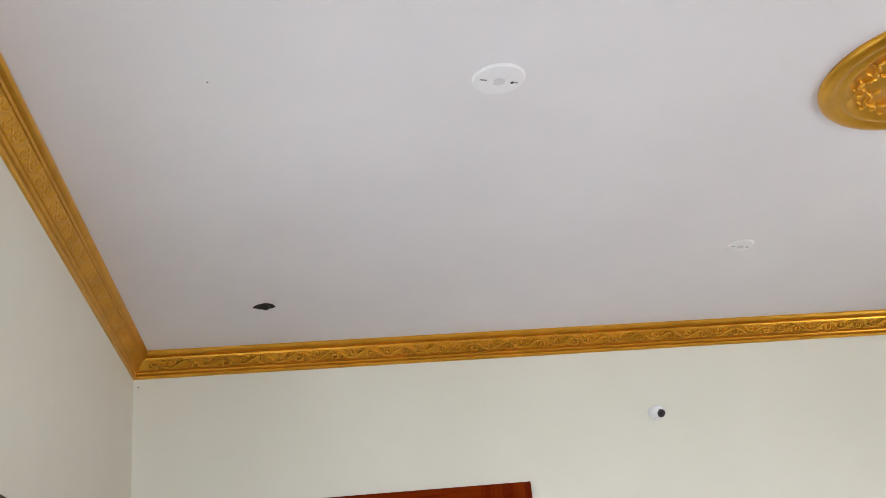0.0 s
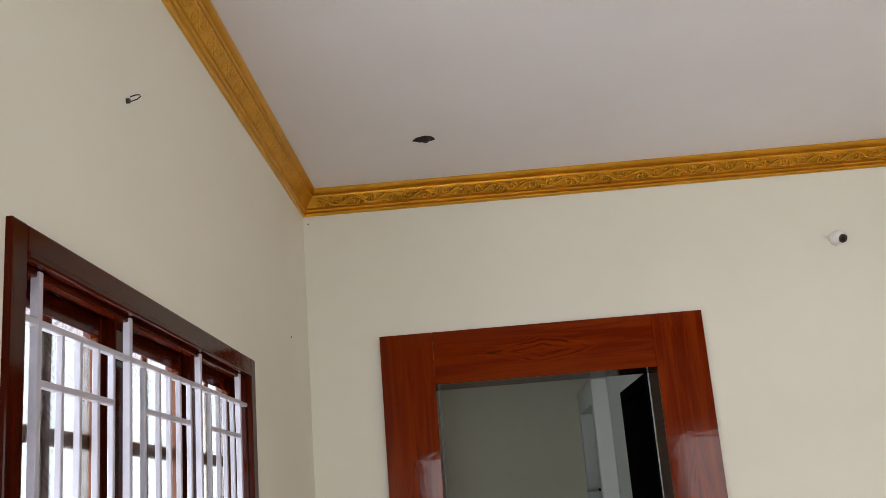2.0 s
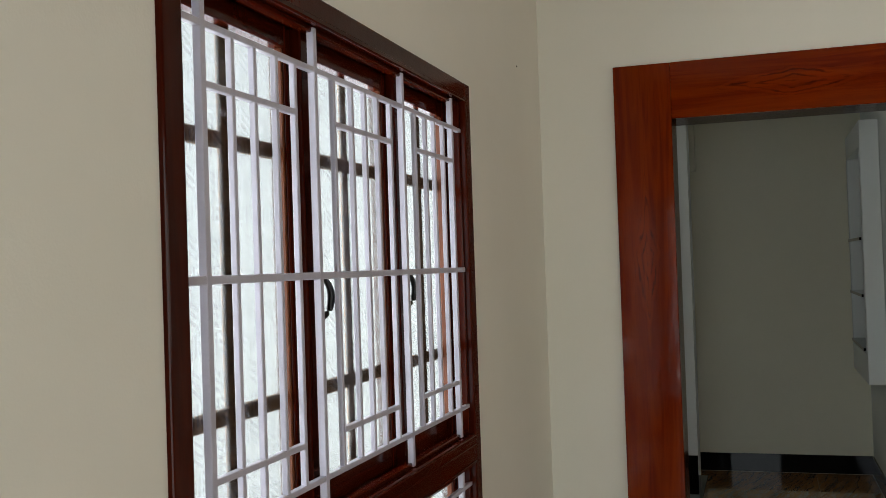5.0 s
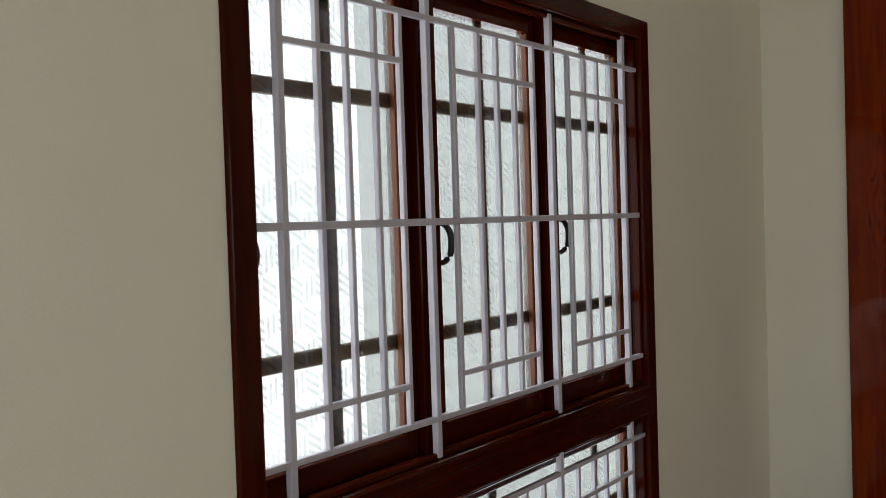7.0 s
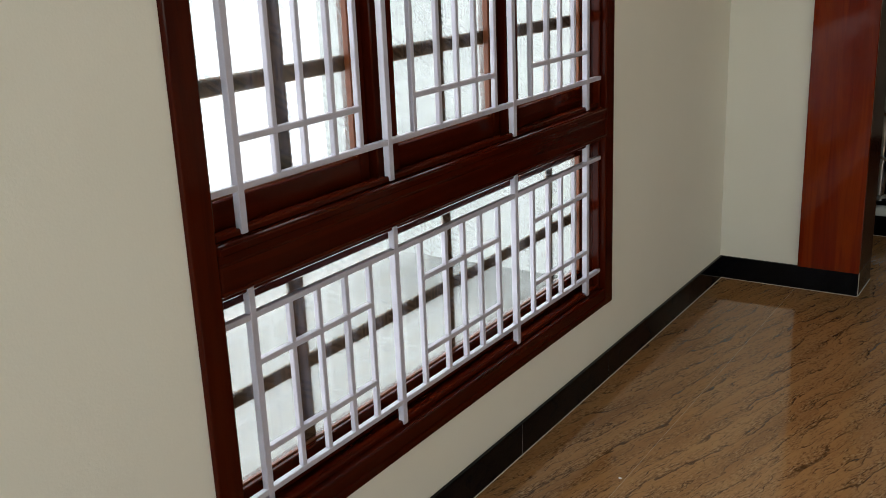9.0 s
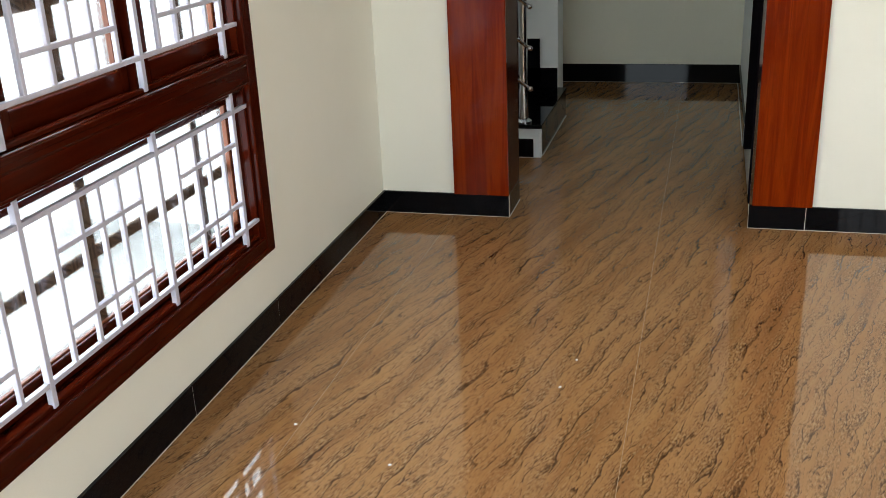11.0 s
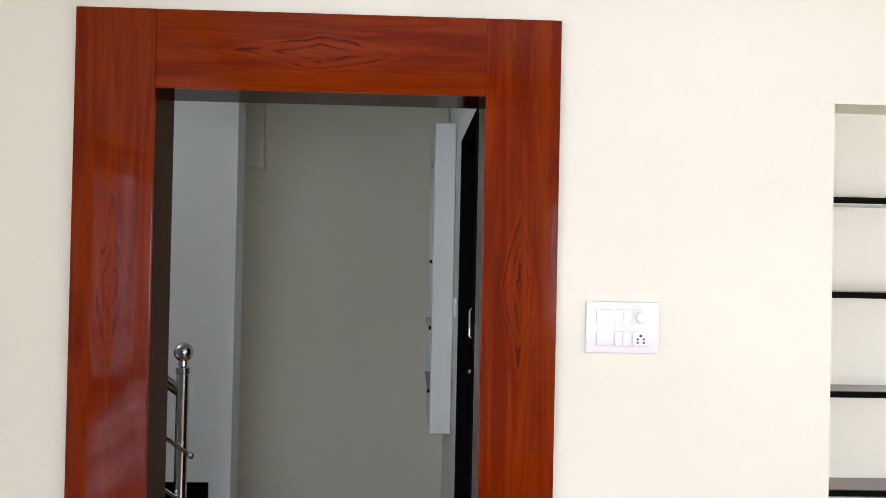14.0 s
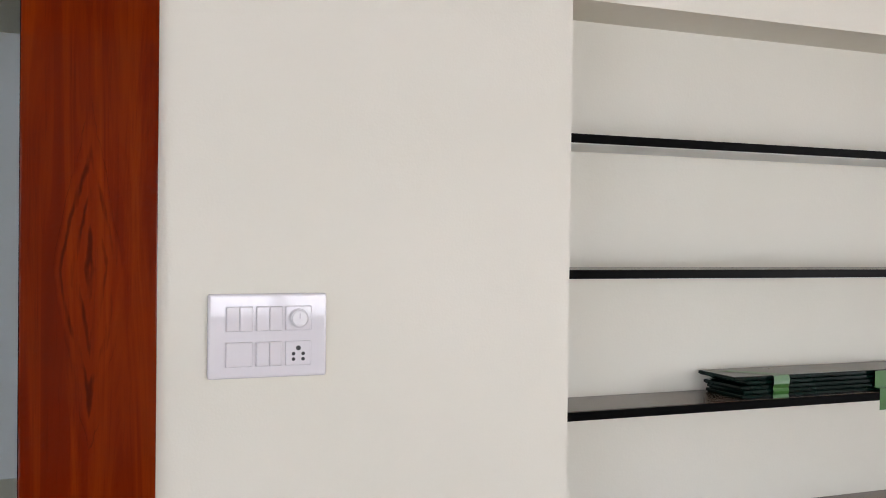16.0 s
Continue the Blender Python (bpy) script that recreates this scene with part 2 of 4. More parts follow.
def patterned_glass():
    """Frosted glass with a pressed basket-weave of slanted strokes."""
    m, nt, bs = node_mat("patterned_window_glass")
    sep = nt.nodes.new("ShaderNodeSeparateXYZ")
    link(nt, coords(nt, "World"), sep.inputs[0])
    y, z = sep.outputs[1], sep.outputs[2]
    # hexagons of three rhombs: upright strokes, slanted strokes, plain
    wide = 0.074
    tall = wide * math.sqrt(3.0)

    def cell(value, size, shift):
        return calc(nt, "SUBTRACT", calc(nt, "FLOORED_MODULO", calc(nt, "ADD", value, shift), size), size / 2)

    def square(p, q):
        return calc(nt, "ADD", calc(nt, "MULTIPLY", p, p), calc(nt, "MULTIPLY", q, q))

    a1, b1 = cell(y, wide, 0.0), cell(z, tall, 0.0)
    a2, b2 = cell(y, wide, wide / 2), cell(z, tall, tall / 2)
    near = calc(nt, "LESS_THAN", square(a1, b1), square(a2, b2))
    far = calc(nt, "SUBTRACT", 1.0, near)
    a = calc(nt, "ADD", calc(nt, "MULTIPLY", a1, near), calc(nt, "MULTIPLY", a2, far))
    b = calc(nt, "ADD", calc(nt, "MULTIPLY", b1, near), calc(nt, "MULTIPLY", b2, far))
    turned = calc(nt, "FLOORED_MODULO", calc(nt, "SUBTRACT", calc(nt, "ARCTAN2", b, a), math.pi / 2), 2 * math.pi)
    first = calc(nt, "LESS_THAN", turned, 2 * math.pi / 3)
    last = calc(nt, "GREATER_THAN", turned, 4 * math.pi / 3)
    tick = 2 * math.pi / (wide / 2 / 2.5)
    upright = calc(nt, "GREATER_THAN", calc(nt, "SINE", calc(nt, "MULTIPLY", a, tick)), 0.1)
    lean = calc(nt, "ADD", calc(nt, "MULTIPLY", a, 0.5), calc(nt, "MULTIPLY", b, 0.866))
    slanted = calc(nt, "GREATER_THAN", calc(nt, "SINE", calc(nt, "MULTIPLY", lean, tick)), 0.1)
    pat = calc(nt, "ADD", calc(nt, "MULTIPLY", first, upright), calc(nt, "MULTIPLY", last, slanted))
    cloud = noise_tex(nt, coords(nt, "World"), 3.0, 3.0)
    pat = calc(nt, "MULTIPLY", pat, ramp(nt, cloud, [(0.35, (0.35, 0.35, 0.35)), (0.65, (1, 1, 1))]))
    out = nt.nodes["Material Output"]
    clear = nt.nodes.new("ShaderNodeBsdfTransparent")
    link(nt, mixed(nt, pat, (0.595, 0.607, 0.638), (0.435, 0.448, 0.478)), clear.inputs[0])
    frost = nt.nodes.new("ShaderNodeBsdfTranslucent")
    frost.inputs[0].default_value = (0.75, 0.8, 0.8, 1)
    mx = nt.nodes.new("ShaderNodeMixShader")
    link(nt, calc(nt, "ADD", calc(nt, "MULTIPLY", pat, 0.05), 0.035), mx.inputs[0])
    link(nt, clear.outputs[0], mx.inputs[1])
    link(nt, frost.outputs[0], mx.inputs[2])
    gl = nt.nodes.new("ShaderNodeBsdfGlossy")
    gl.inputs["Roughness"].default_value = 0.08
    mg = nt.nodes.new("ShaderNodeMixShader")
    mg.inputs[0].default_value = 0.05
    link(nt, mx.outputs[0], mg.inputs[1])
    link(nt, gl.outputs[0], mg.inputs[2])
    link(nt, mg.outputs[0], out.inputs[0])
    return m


CREAM = paint("cream_wall_paint", (0.70, 0.683, 0.585), (0.745, 0.725, 0.63), 0.55)
# same cream as the room, yellowed to imitate light bounced between hall walls
HALL_CREAM = paint("bounce_tinted_cream_paint", (0.705, 0.690, 0.545), (0.75, 0.730, 0.59), 0.55)
WHITE = paint("white_wall_paint", (0.70, 0.745, 0.735), (0.75, 0.795, 0.785), 0.55)
CEIL = paint("white_ceiling_paint", (0.76, 0.745, 0.765), (0.81, 0.795, 0.81), 0.7)
CONCRETE = paint("outside_concrete", (0.42, 0.41, 0.39), (0.52, 0.51, 0.48), 0.85, 0.6)
RED_WOOD = veneer("polished_red_brown_veneer", (0.135, 0.0100, 0.0006), (0.225, 0.0260, 0.0010), (0.024, 0.0020, 0.0008), 0.06, 0.18, True)
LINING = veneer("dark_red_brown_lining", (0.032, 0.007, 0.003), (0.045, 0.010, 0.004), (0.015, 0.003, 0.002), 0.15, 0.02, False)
FRAME_WOOD = veneer("varnished_teak_frame", (0.038, 0.0038, 0.0010), (0.056, 0.0066, 0.0015), (0.012, 0.0018, 0.001), 0.12, 0.08, False)
# frame teak again, brighter and more orange to paint in daylight on edges
LIT_EDGE_WOOD = veneer("daylit_orange_teak", (0.13, 0.034, 0.009), (0.17, 0.047, 0.014), (0.08, 0.02, 0.008), 0.35, 0.3, False)
OUTER_WOOD = veneer("weathered_outer_wood", (0.40, 0.21, 0.105), (0.50, 0.27, 0.14), (0.16, 0.08, 0.05), 0.6, 0.2, False)
GRANITE = floor_granite()
BLACK = black_granite()
GOLD = gold_paint()
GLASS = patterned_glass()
GRILL = plain("lavender_white_enamel", (0.44, 0.425, 0.485), 0.35, 0.0, 0.05)
PLASTIC = plain("white_plastic", (0.71, 0.695, 0.715), 0.06, 0.0, 0.01, coat=0.3)
PLATE = plain("matt_white_plastic", (0.82, 0.82, 0.83), 0.45, 0.0, 0.02)
# grey plastic, also used to paint the shade between switch modules
SHADOW_LINE = plain("grey_plastic_and_shade", (0.64, 0.63, 0.65), 0.5, 0.0, 0.05)
SLOT = plain("dark_grey_slot", (0.16, 0.16, 0.17), 0.6, 0.0, 0.05)
DARK = plain("black_plastic", (0.012, 0.012, 0.013), 0.35, 0.0, 0.2)
LENS = plain("dark_red_lens", (0.03, 0.004, 0.005), 0.08, 0.0, 0.1)
STEEL = plain("stainless_steel", (0.62, 0.62, 0.63), 0.16, 1.0, 0.05)
SATIN_STEEL = plain("satin_steel", (0.78, 0.78, 0.79), 0.42, 0.6, 0.04)
BLACK_DOOR = plain("black_laminate", (0.005, 0.004, 0.005), 0.22, 0.0, 0.2, 20.0, spec=0.0)
GROUT = plain("pale_grout", (0.52, 0.47, 0.40), 0.85, 0.0, 0.15)
FLOOR_GROUT = plain("brown_grout", (0.36, 0.24, 0.14), 0.7, 0.0, 0.2)
GREEN_SHEET = plain("dark_green_glass_edge", (0.0015, 0.0085, 0.0060), 0.14, 0.0, 0.3, 15.0, spec=0.16)
SHEET_TOP = plain("dusty_dark_sheet", (0.11, 0.096, 0.075), 0.3, 0.0, 0.2, 20.0)
TAPE = plain("bright_green_tape", (0.036, 0.135, 0.022), 0.30, 0.0, 0.15, 40.0)
SHELF_STONE = plain("dusty_brown_granite", (0.105, 0.070, 0.053), 0.2, 0.0, 0.08, 90.0, spec=0.3)
EDGE_BLACK = plain("black_painted_edge", (0.003, 0.003, 0.003), 0.25, 0.0, 0.2, 60.0, spec=0.03)
SPECK = plain("white_plaster_speck", (0.75, 0.74, 0.7), 0.8)
CABLE = plain("dark_cable_sheath", (0.03, 0.03, 0.03), 0.6)
HOLE = plain("dark_hole", (0.015, 0.013, 0.012), 0.9)


# ---- mesh helpers ----
def block(x0, x1, y0, y1, z0, z1, bevel=0.0, segs=1, bm=None):
    """A box between the given limits, with rounded edges; added to bm when one is given."""
    one = bmesh.new()
    bmesh.ops.create_cube(one, size=1.0)
    for v in one.verts:
        v.co = Vector((x0 + (v.co.x + 0.5) * (x1 - x0), y0 + (v.co.y + 0.5) * (y1 - y0), z0 + (v.co.z + 0.5) * (z1 - z0)))
    if bevel:
        bmesh.ops.bevel(one, geom=one.edges[:], offset=bevel, segments=segs, affect="EDGES", profile=0.5)
    if bm is None:
        return one
    return join(bm, one)


def join(bm, other):
    me = bpy.data.meshes.new("tmp")
    other.to_mesh(me)
    other.free()
    bm.from_mesh(me)
    bpy.data.meshes.remove(me)
    return bm


def lathe(profile, n=32, bm=None):
    """Turns (radius, z) pairs about the z axis."""
    bm = bm or bmesh.new()
    rings = []
    for r, z in profile:
        rings.append([bm.verts.new((r * math.cos(2 * math.pi * i / n), r * math.sin(2 * math.pi * i / n), z)) for i in range(n)])
    for a, b in zip(rings, rings[1:]):
        for i in range(n):
            j = (i + 1) % n
            bm.faces.new((a[i], a[j], b[j], b[i]))
    for ring in (rings[0], rings[-1]):
        bm.faces.new(ring)
    bmesh.ops.recalc_face_normals(bm, faces=bm.faces[:])
    return bm


def tube(points, radii, n=8, bm=None):
    """A round rod through the points, of the given radius or radii."""
    bm = bm or bmesh.new()
    pts = [Vector(p) for p in points]
    if not isinstance(radii, (list, tuple)):
        radii = [radii] * len(pts)
    rings = []
    for i, p in enumerate(pts):
        d = (pts[min(i + 1, len(pts) - 1)] - pts[max(i - 1, 0)]).normalized()
        side = d.cross(Vector((0, 0, 1)) if abs(d.z) < 0.9 else Vector((1, 0, 0))).normalized()
        up = side.cross(d)
        rings.append([bm.verts.new(p + radii[i] * (math.cos(2 * math.pi * k / n) * side + math.sin(2 * math.pi * k / n) * up)) for k in range(n)])
    for a, b in zip(rings, rings[1:]):
        for k in range(n):
            j = (k + 1) % n
            bm.faces.new((a[k], a[j], b[j], b[k]))
    bm.faces.new(rings[0][::-1])
    bm.faces.new(rings[-1])
    return bm


def mesh_of(name, bm, material, smooth=False):
    me = bpy.data.meshes.new(name)
    bmesh.ops.recalc_face_normals(bm, faces=bm.faces[:])
    bm.to_mesh(me)
    bm.free()
    me.materials.append(material)
    if smooth:
        me.polygons.foreach_set("use_smooth", [True] * len(me.polygons))
    return me


def part(name, bm, material, parent=None, label="", smooth=False, at=None):
    """Links a bmesh as one object, under a thing or a part when one is given."""
    ob = new(name, mesh_of(name, bm, material, smooth))
    if at is not None:
        ob.matrix_world = at
    if parent is not None:
        ob.parent = parent
    if label:
        ob["label"] = label
    return ob


def thing(name, label, category, at=None, group="", kind=""):
    ob = new(name)
    ob.empty_display_size = 0.1
    if at is not None:
        ob.matrix_world = at
    return tagged(ob, label, category, group, kind)


def structure(name, bm, material, label, category="wall"):
    return tagged(part(name, bm, material), label, category, kind="structure")


# ---- the plan ----
ROOM_X, ROOM_Y, CEIL_Z = 5.35, -5.2, 3.08
OPEN_L, OPEN_R, OPEN_T = 0.58, 1.598, 2.102      # passage opening
CAS_L, CAS_R, CAS_T = 0.335, 1.832, 2.346         # its casing
DEEP = 0.23
THIN = 0.115
HALL_Y, HALL_R = 2.88, 1.598
WIN_Y0, WIN_Y1, WIN_Z0, WIN_Z1 = -3.009, -1.195, 0.277, 2.10
NICHE_L, NICHE_R, NICHE_B, NICHE_T = 2.709, 4.25, 0.868, 2.112
NICHE_D = 0.192


# ---- floor, walls, ceiling ----
def build_shell():
    structure("floor", block(-0.3, ROOM_X + 0.25, ROOM_Y - 0.25, HALL_Y + 0.25, -0.2, -0.012), GROUT, "pale cement bed under the granite slabs", "floor")
    # window wall
    bm = block(-THIN, 0, ROOM_Y - DEEP, WIN_Y0 + 0.02, -0.2, CEIL_Z)
    block(-THIN, 0, WIN_Y1 - 0.02, DEEP, -0.2, CEIL_Z, bm=bm)
    block(-THIN, 0, WIN_Y0 + 0.02, WIN_Y1 - 0.02, -0.2, WIN_Z0 + 0.02, bm=bm)
    block(-THIN, 0, WIN_Y0 + 0.02, WIN_Y1 - 0.02, WIN_Z1 - 0.02, CEIL_Z, bm=bm)
    structure("wall_west", bm, CREAM, "cream painted plaster wall round the tall grilled window")
    # wall with the passage and the shelved niche
    l, r, t = OPEN_L - 0.02, OPEN_R + 0.02, OPEN_T + 0.02
    bm = block(0, l, 0, DEEP - 0.004, -0.2, CEIL_Z)
    block(l, r, 0, DEEP - 0.004, t, CEIL_Z, bm=bm)
    block(r, NICHE_L, 0, DEEP - 0.004, -0.2, CEIL_Z, bm=bm)
    block(NICHE_L, NICHE_R, 0, DEEP - 0.004, -0.2, NICHE_B, bm=bm)
    block(NICHE_L, NICHE_R, 0, DEEP - 0.004, NICHE_T, CEIL_Z, bm=bm)
    block(NICHE_R, ROOM_X + DEEP, 0, DEEP - 0.004, -0.2, CEIL_Z, bm=bm)
    block(NICHE_L - 0.1, NICHE_R + 0.1, NICHE_D, DEEP + 0.08, NICHE_B - 0.1, NICHE_T + 0.1, bm=bm)
    structure("wall_north", bm, CREAM, "cream painted plaster wall with a wide passage and a shelved niche")
    # wall on the far side, and the entrance wall behind
    bm = block(ROOM_X, ROOM_X + DEEP, ROOM_Y - DEEP, -3.9, -0.2, CEIL_Z)
    block(ROOM_X, ROOM_X + DEEP, -3.9, -1.5, -0.2, 0.9, bm=bm)
    block(ROOM_X, ROOM_X + DEEP, -3.9, -1.5, 2.1, CEIL_Z, bm=bm)
    block(ROOM_X, ROOM_X + DEEP, -1.5, 0, -0.2, CEIL_Z, bm=bm)
    structure("wall_east", bm, CREAM, "cream painted plaster wall with an added window out of view")
    bm = block(0, 0.14, ROOM_Y - DEEP, ROOM_Y, -0.2, CEIL_Z)
    block(0.14, 1.14, ROOM_Y - DEEP, ROOM_Y, 2.1, CEIL_Z, bm=bm)
    block(1.14, 2.57, ROOM_Y - DEEP, ROOM_Y, -0.2, CEIL_Z, bm=bm)
    block(2.57, 4.6, ROOM_Y - DEEP, ROOM_Y, -0.2, 0.95, bm=bm)
    block(2.57, 4.6, ROOM_Y - DEEP, ROOM_Y, 2.1, CEIL_Z, bm=bm)
    block(4.6, ROOM_X, ROOM_Y - DEEP, ROOM_Y, -0.2, CEIL_Z, bm=bm)
    structure("wall_south", bm, CREAM, "cream painted plaster wall with the entrance and a window")
    structure("ceiling", block(-DEEP, ROOM_X + DEEP, ROOM_Y - DEEP, DEEP, CEIL_Z, CEIL_Z + 0.15), CEIL, "white painted flat ceiling", "ceiling")
    # stair hall behind the passage
    structure("hall_wall_back", block(-2.4, HALL_R + 0.2, HALL_Y, HALL_Y + 0.2, -0.2, 5.0), HALL_CREAM, "cream painted end wall of the stair hall")
    bm = block(HALL_R + 0.004, HALL_R + 0.2, DEEP, 0.30, -0.2, 3.0)
    block(HALL_R + 0.004, HALL_R + 0.2, 0.30, 1.27, 2.12, 3.0, bm=bm)
    block(HALL_R + 0.004, HALL_R + 0.2, 1.27, HALL_Y, -0.2, 3.0, bm=bm)
    structure("hall_wall_side", bm, WHITE, "white painted hall wall with a dark door")
    structure("stair_wall", block(-2.2, 0.516, 1.87, 2.09, -0.2, 5.0), WHITE, "white painted wall beside the stairs")
    structure("stair_end_wall", block(-2.4, -2.2, DEEP, HALL_Y, -0.2, 5.0), WHITE, "white painted wall closing the stairs")
    structure("stair_back_wall", block(-2.2, 0.0, DEEP, DEEP + 0.15, -0.2, 5.0), WHITE, "white painted wall behind the stairs")
    structure("hall_ceiling", block(0.20, HALL_R + 0.2, DEEP, HALL_Y, 3.0, 3.15), CEIL, "white painted hall ceiling", "ceiling")
    structure("stair_ceiling", block(-2.4, 0.20, DEEP, HALL_Y, 4.6, 4.75), CEIL, "white painted ceiling over the stairs", "ceiling")
    structure("hall_beam", block(-2.2, 0.508, HALL_Y - 0.10, HALL_Y, 2.112, 3.0), HALL_CREAM, "cream painted beam end on the hall wall", "beam")


build_shell()


def build_outside():
    structure("ground", block(-60, 60, -60, 60, -0.6, -0.45), CONCRETE, "pale concrete yard round the house", "ground")
    # slab made to glow in place of daylight, its noise painting uneven glare
    glow, nt, bs = node_mat("daylight_stand_in")
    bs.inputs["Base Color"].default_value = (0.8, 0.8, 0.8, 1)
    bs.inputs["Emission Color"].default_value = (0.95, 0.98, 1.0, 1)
    glare_patches = noise_tex(nt, coords(nt, "World"), 1.2, 2.0)
    link(nt, calc(nt, "ADD", calc(nt, "MULTIPLY", glare_patches, 2.6), 0.5), bs.inputs["Emission Strength"])
    structure("backdrop", block(-3.2, -3.0, -20, 60, -0.45, 9.0), glow, "glowing slab standing in for daylight outside the window", "backdrop")


build_outside()


# ---- passage casing and lining ----
def casing_board(length, wide, thick, centre, at, mat, name="casing", parent=None):
    """A board along local z whose origin sits at its wood figure; centre: the figure's height along the board."""
    bm = block(-wide / 2, wide / 2, -thick, 0, -centre, length - centre, 0.0025, 2)
    return part(name, bm, mat, parent, at=at)


def build_passage():
    door = thing("passage_casing", "polished red-brown wooden casing round the open passage", "door frame", kind="structure")
    w_l, w_r, w_t = OPEN_L - CAS_L, CAS_R - OPEN_R, CAS_T - OPEN_T
    casing_board(CAS_T - 0.1, w_l, 0.018, 1.42, pose((OPEN_L + CAS_L) / 2, -0.0015, 0.1), RED_WOOD, "upright", door).matrix_world = pose((OPEN_L + CAS_L) / 2, -0.0015, 1.52)
    casing_board(CAS_T - 0.1, w_r, 0.018, 1.42, None, RED_WOOD, "upright", door).matrix_world = pose((OPEN_R + CAS_R) / 2, -0.0015, 1.52)
    head = casing_board(OPEN_R - OPEN_L - 0.001, w_t, 0.018, 0.5, None, RED_WOOD, "head_board", door)
    head.matrix_world = pose(OPEN_L + 0.5005, -0.0015, (OPEN_T + CAS_T) / 2, 0, 90, 0)
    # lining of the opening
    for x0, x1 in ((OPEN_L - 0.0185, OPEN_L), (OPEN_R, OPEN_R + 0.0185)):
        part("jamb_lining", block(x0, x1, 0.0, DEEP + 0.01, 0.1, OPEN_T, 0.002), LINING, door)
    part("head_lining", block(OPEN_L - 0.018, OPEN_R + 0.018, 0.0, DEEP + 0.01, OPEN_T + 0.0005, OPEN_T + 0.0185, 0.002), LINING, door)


build_passage()


# ---- the grilled window ----
def along_y(name, bm, material, parent, label=""):
    """A part whose wood grain runs along y."""
    turn = pose(0, 0, 0, -90)
    bm.transform(turn.inverted())
    return part(name, bm, material, parent, label, at=turn)


def build_window():
    win = thing("window_1", "dark teak window with white steel grill and patterned glass", "window", pose(0, 0, 0), kind="structure")
    y0, y1, z0, z1 = WIN_Y0, WIN_Y1, WIN_Z0, WIN_Z1
    fw = 0.062
    part("window_frame", block(-0.112, 0.012, y0, y0 + fw, z0, z1, 0.004, 2), FRAME_WOOD, win)
    part("window_frame", block(-0.112, 0.012, y1 - fw, y1, z0, z1, 0.004, 2), FRAME_WOOD, win)
    along_y("window_frame", block(-0.112, 0.0115, y0 + fw, y1 - fw, z1 - fw, z1, 0.004, 2), FRAME_WOOD, win)
    along_y("window_frame", block(-0.112, 0.0115, y0 + fw, y1 - fw, z0, z0 + fw, 0.004, 2), FRAME_WOOD, win)
    along_y("transom", block(-0.112, 0.0115, y0 + fw, y1 - fw, 0.845, 0.945, 0.006, 2), FRAME_WOOD, win)
    for za, zb, out in ((0.926, 0.941, 0.018), (0.905, 0.911, 0.0145), (0.849, 0.858, 0.016)):
        along_y("transom_moulding", block(0.008, out, y0 + fw, y1 - fw, za, zb, 0.002), FRAME_WOOD, win)
    along_y("sill_moulding", block(0.008, 0.0165, y0 + fw, y1 - fw, z0 + 0.012, z0 + 0.026, 0.003), FRAME_WOOD, win)
    along_y("head_moulding", block(0.008, 0.016, y0 + fw, y1 - fw, z1 - 0.0615, z1 - 0.047, 0.003), FRAME_WOOD, win)
    # stepped beads inside the frame
    iy0, iy1 = y0 + fw, y1 - fw
    for zb, zt in ((z0 + fw, 0.845), (0.945, z1 - fw)):
        for a, b in ((iy0, iy0 + 0.014), (iy1 - 0.014, iy1)):
            part("bead", block(-0.03, -0.006, a, b, zb, zt, 0.003), FRAME_WOOD, win)
        for a, b in ((zb, zb + 0.014), (zt - 0.014, zt)):
            along_y("bead", block(-0.031, -0.007, iy0 + 0.014, iy1 - 0.014, a, b, 0.003), FRAME_WOOD, win)
    # mullions between the three casements
    for a, b in ((-2.395, -2.325), (-1.805, -1.74)):
        part("mullion", block(-0.110, -0.035, a, b, 0.945, z1 - fw, 0.003), FRAME_WOOD, win)

    def casement(a, b, zb, zt, cols, rows, stile, name, handle=None):
        sash = part(name, block(-0.098, -0.055, a, a + stile, zb, zt, 0.003), FRAME_WOOD, win)
        part("stile", block(-0.098, -0.055, b - stile, b, zb, zt, 0.003), FRAME_WOOD, sash)
        along_y("rail", block(-0.097, -0.056, a + stile, b - stile, zt - 0.05, zt, 0.003), FRAME_WOOD, sash)
        along_y("rail", block(-0.097, -0.056, a + stile, b - stile, zb, zb + 0.06, 0.003), FRAME_WOOD, sash)
        ga, gb, gz0, gz1 = a + stile, b - stile, zb + 0.06, zt - 0.05
        for c in cols:
            part("muntin", block(-0.0868, -0.0824, c - (0.027 if c < -2.5 else 0.021), c + (0.027 if c < -2.5 else 0.021), gz0, gz1, 0.002), OUTER_WOOD, sash, "brown bar behind the glass")
        for h in rows:
            along_y("muntin", block(-0.0860, -0.0818, ga, gb, h - 0.018, h + 0.018, 0.002), OUTER_WOOD, sash, "brown bar behind the glass")
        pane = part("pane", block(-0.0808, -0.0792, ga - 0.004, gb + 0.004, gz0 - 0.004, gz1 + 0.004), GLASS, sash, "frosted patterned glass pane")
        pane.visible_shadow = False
        # putty bead on two sides only, its daylit varnish painted in as orange
        part("glazing_bead", block(-0.0788, -0.0620, gb - 0.007, gb + 0.004, gz0, gz1, 0.002), LIT_EDGE_WOOD, sash, "glazing bead with daylight painted in as orange")
        part("glazing_bead", block(-0.0788, -0.0690, ga, gb - 0.007, gz0 - 0.003, gz0 + 0.004, 0.001), LIT_EDGE_WOOD, sash, "glazing bead with daylight painted in as orange")
        if handle:
            hy, hz = handle
            bow = [n * math.pi / 14 for n in range(15)]
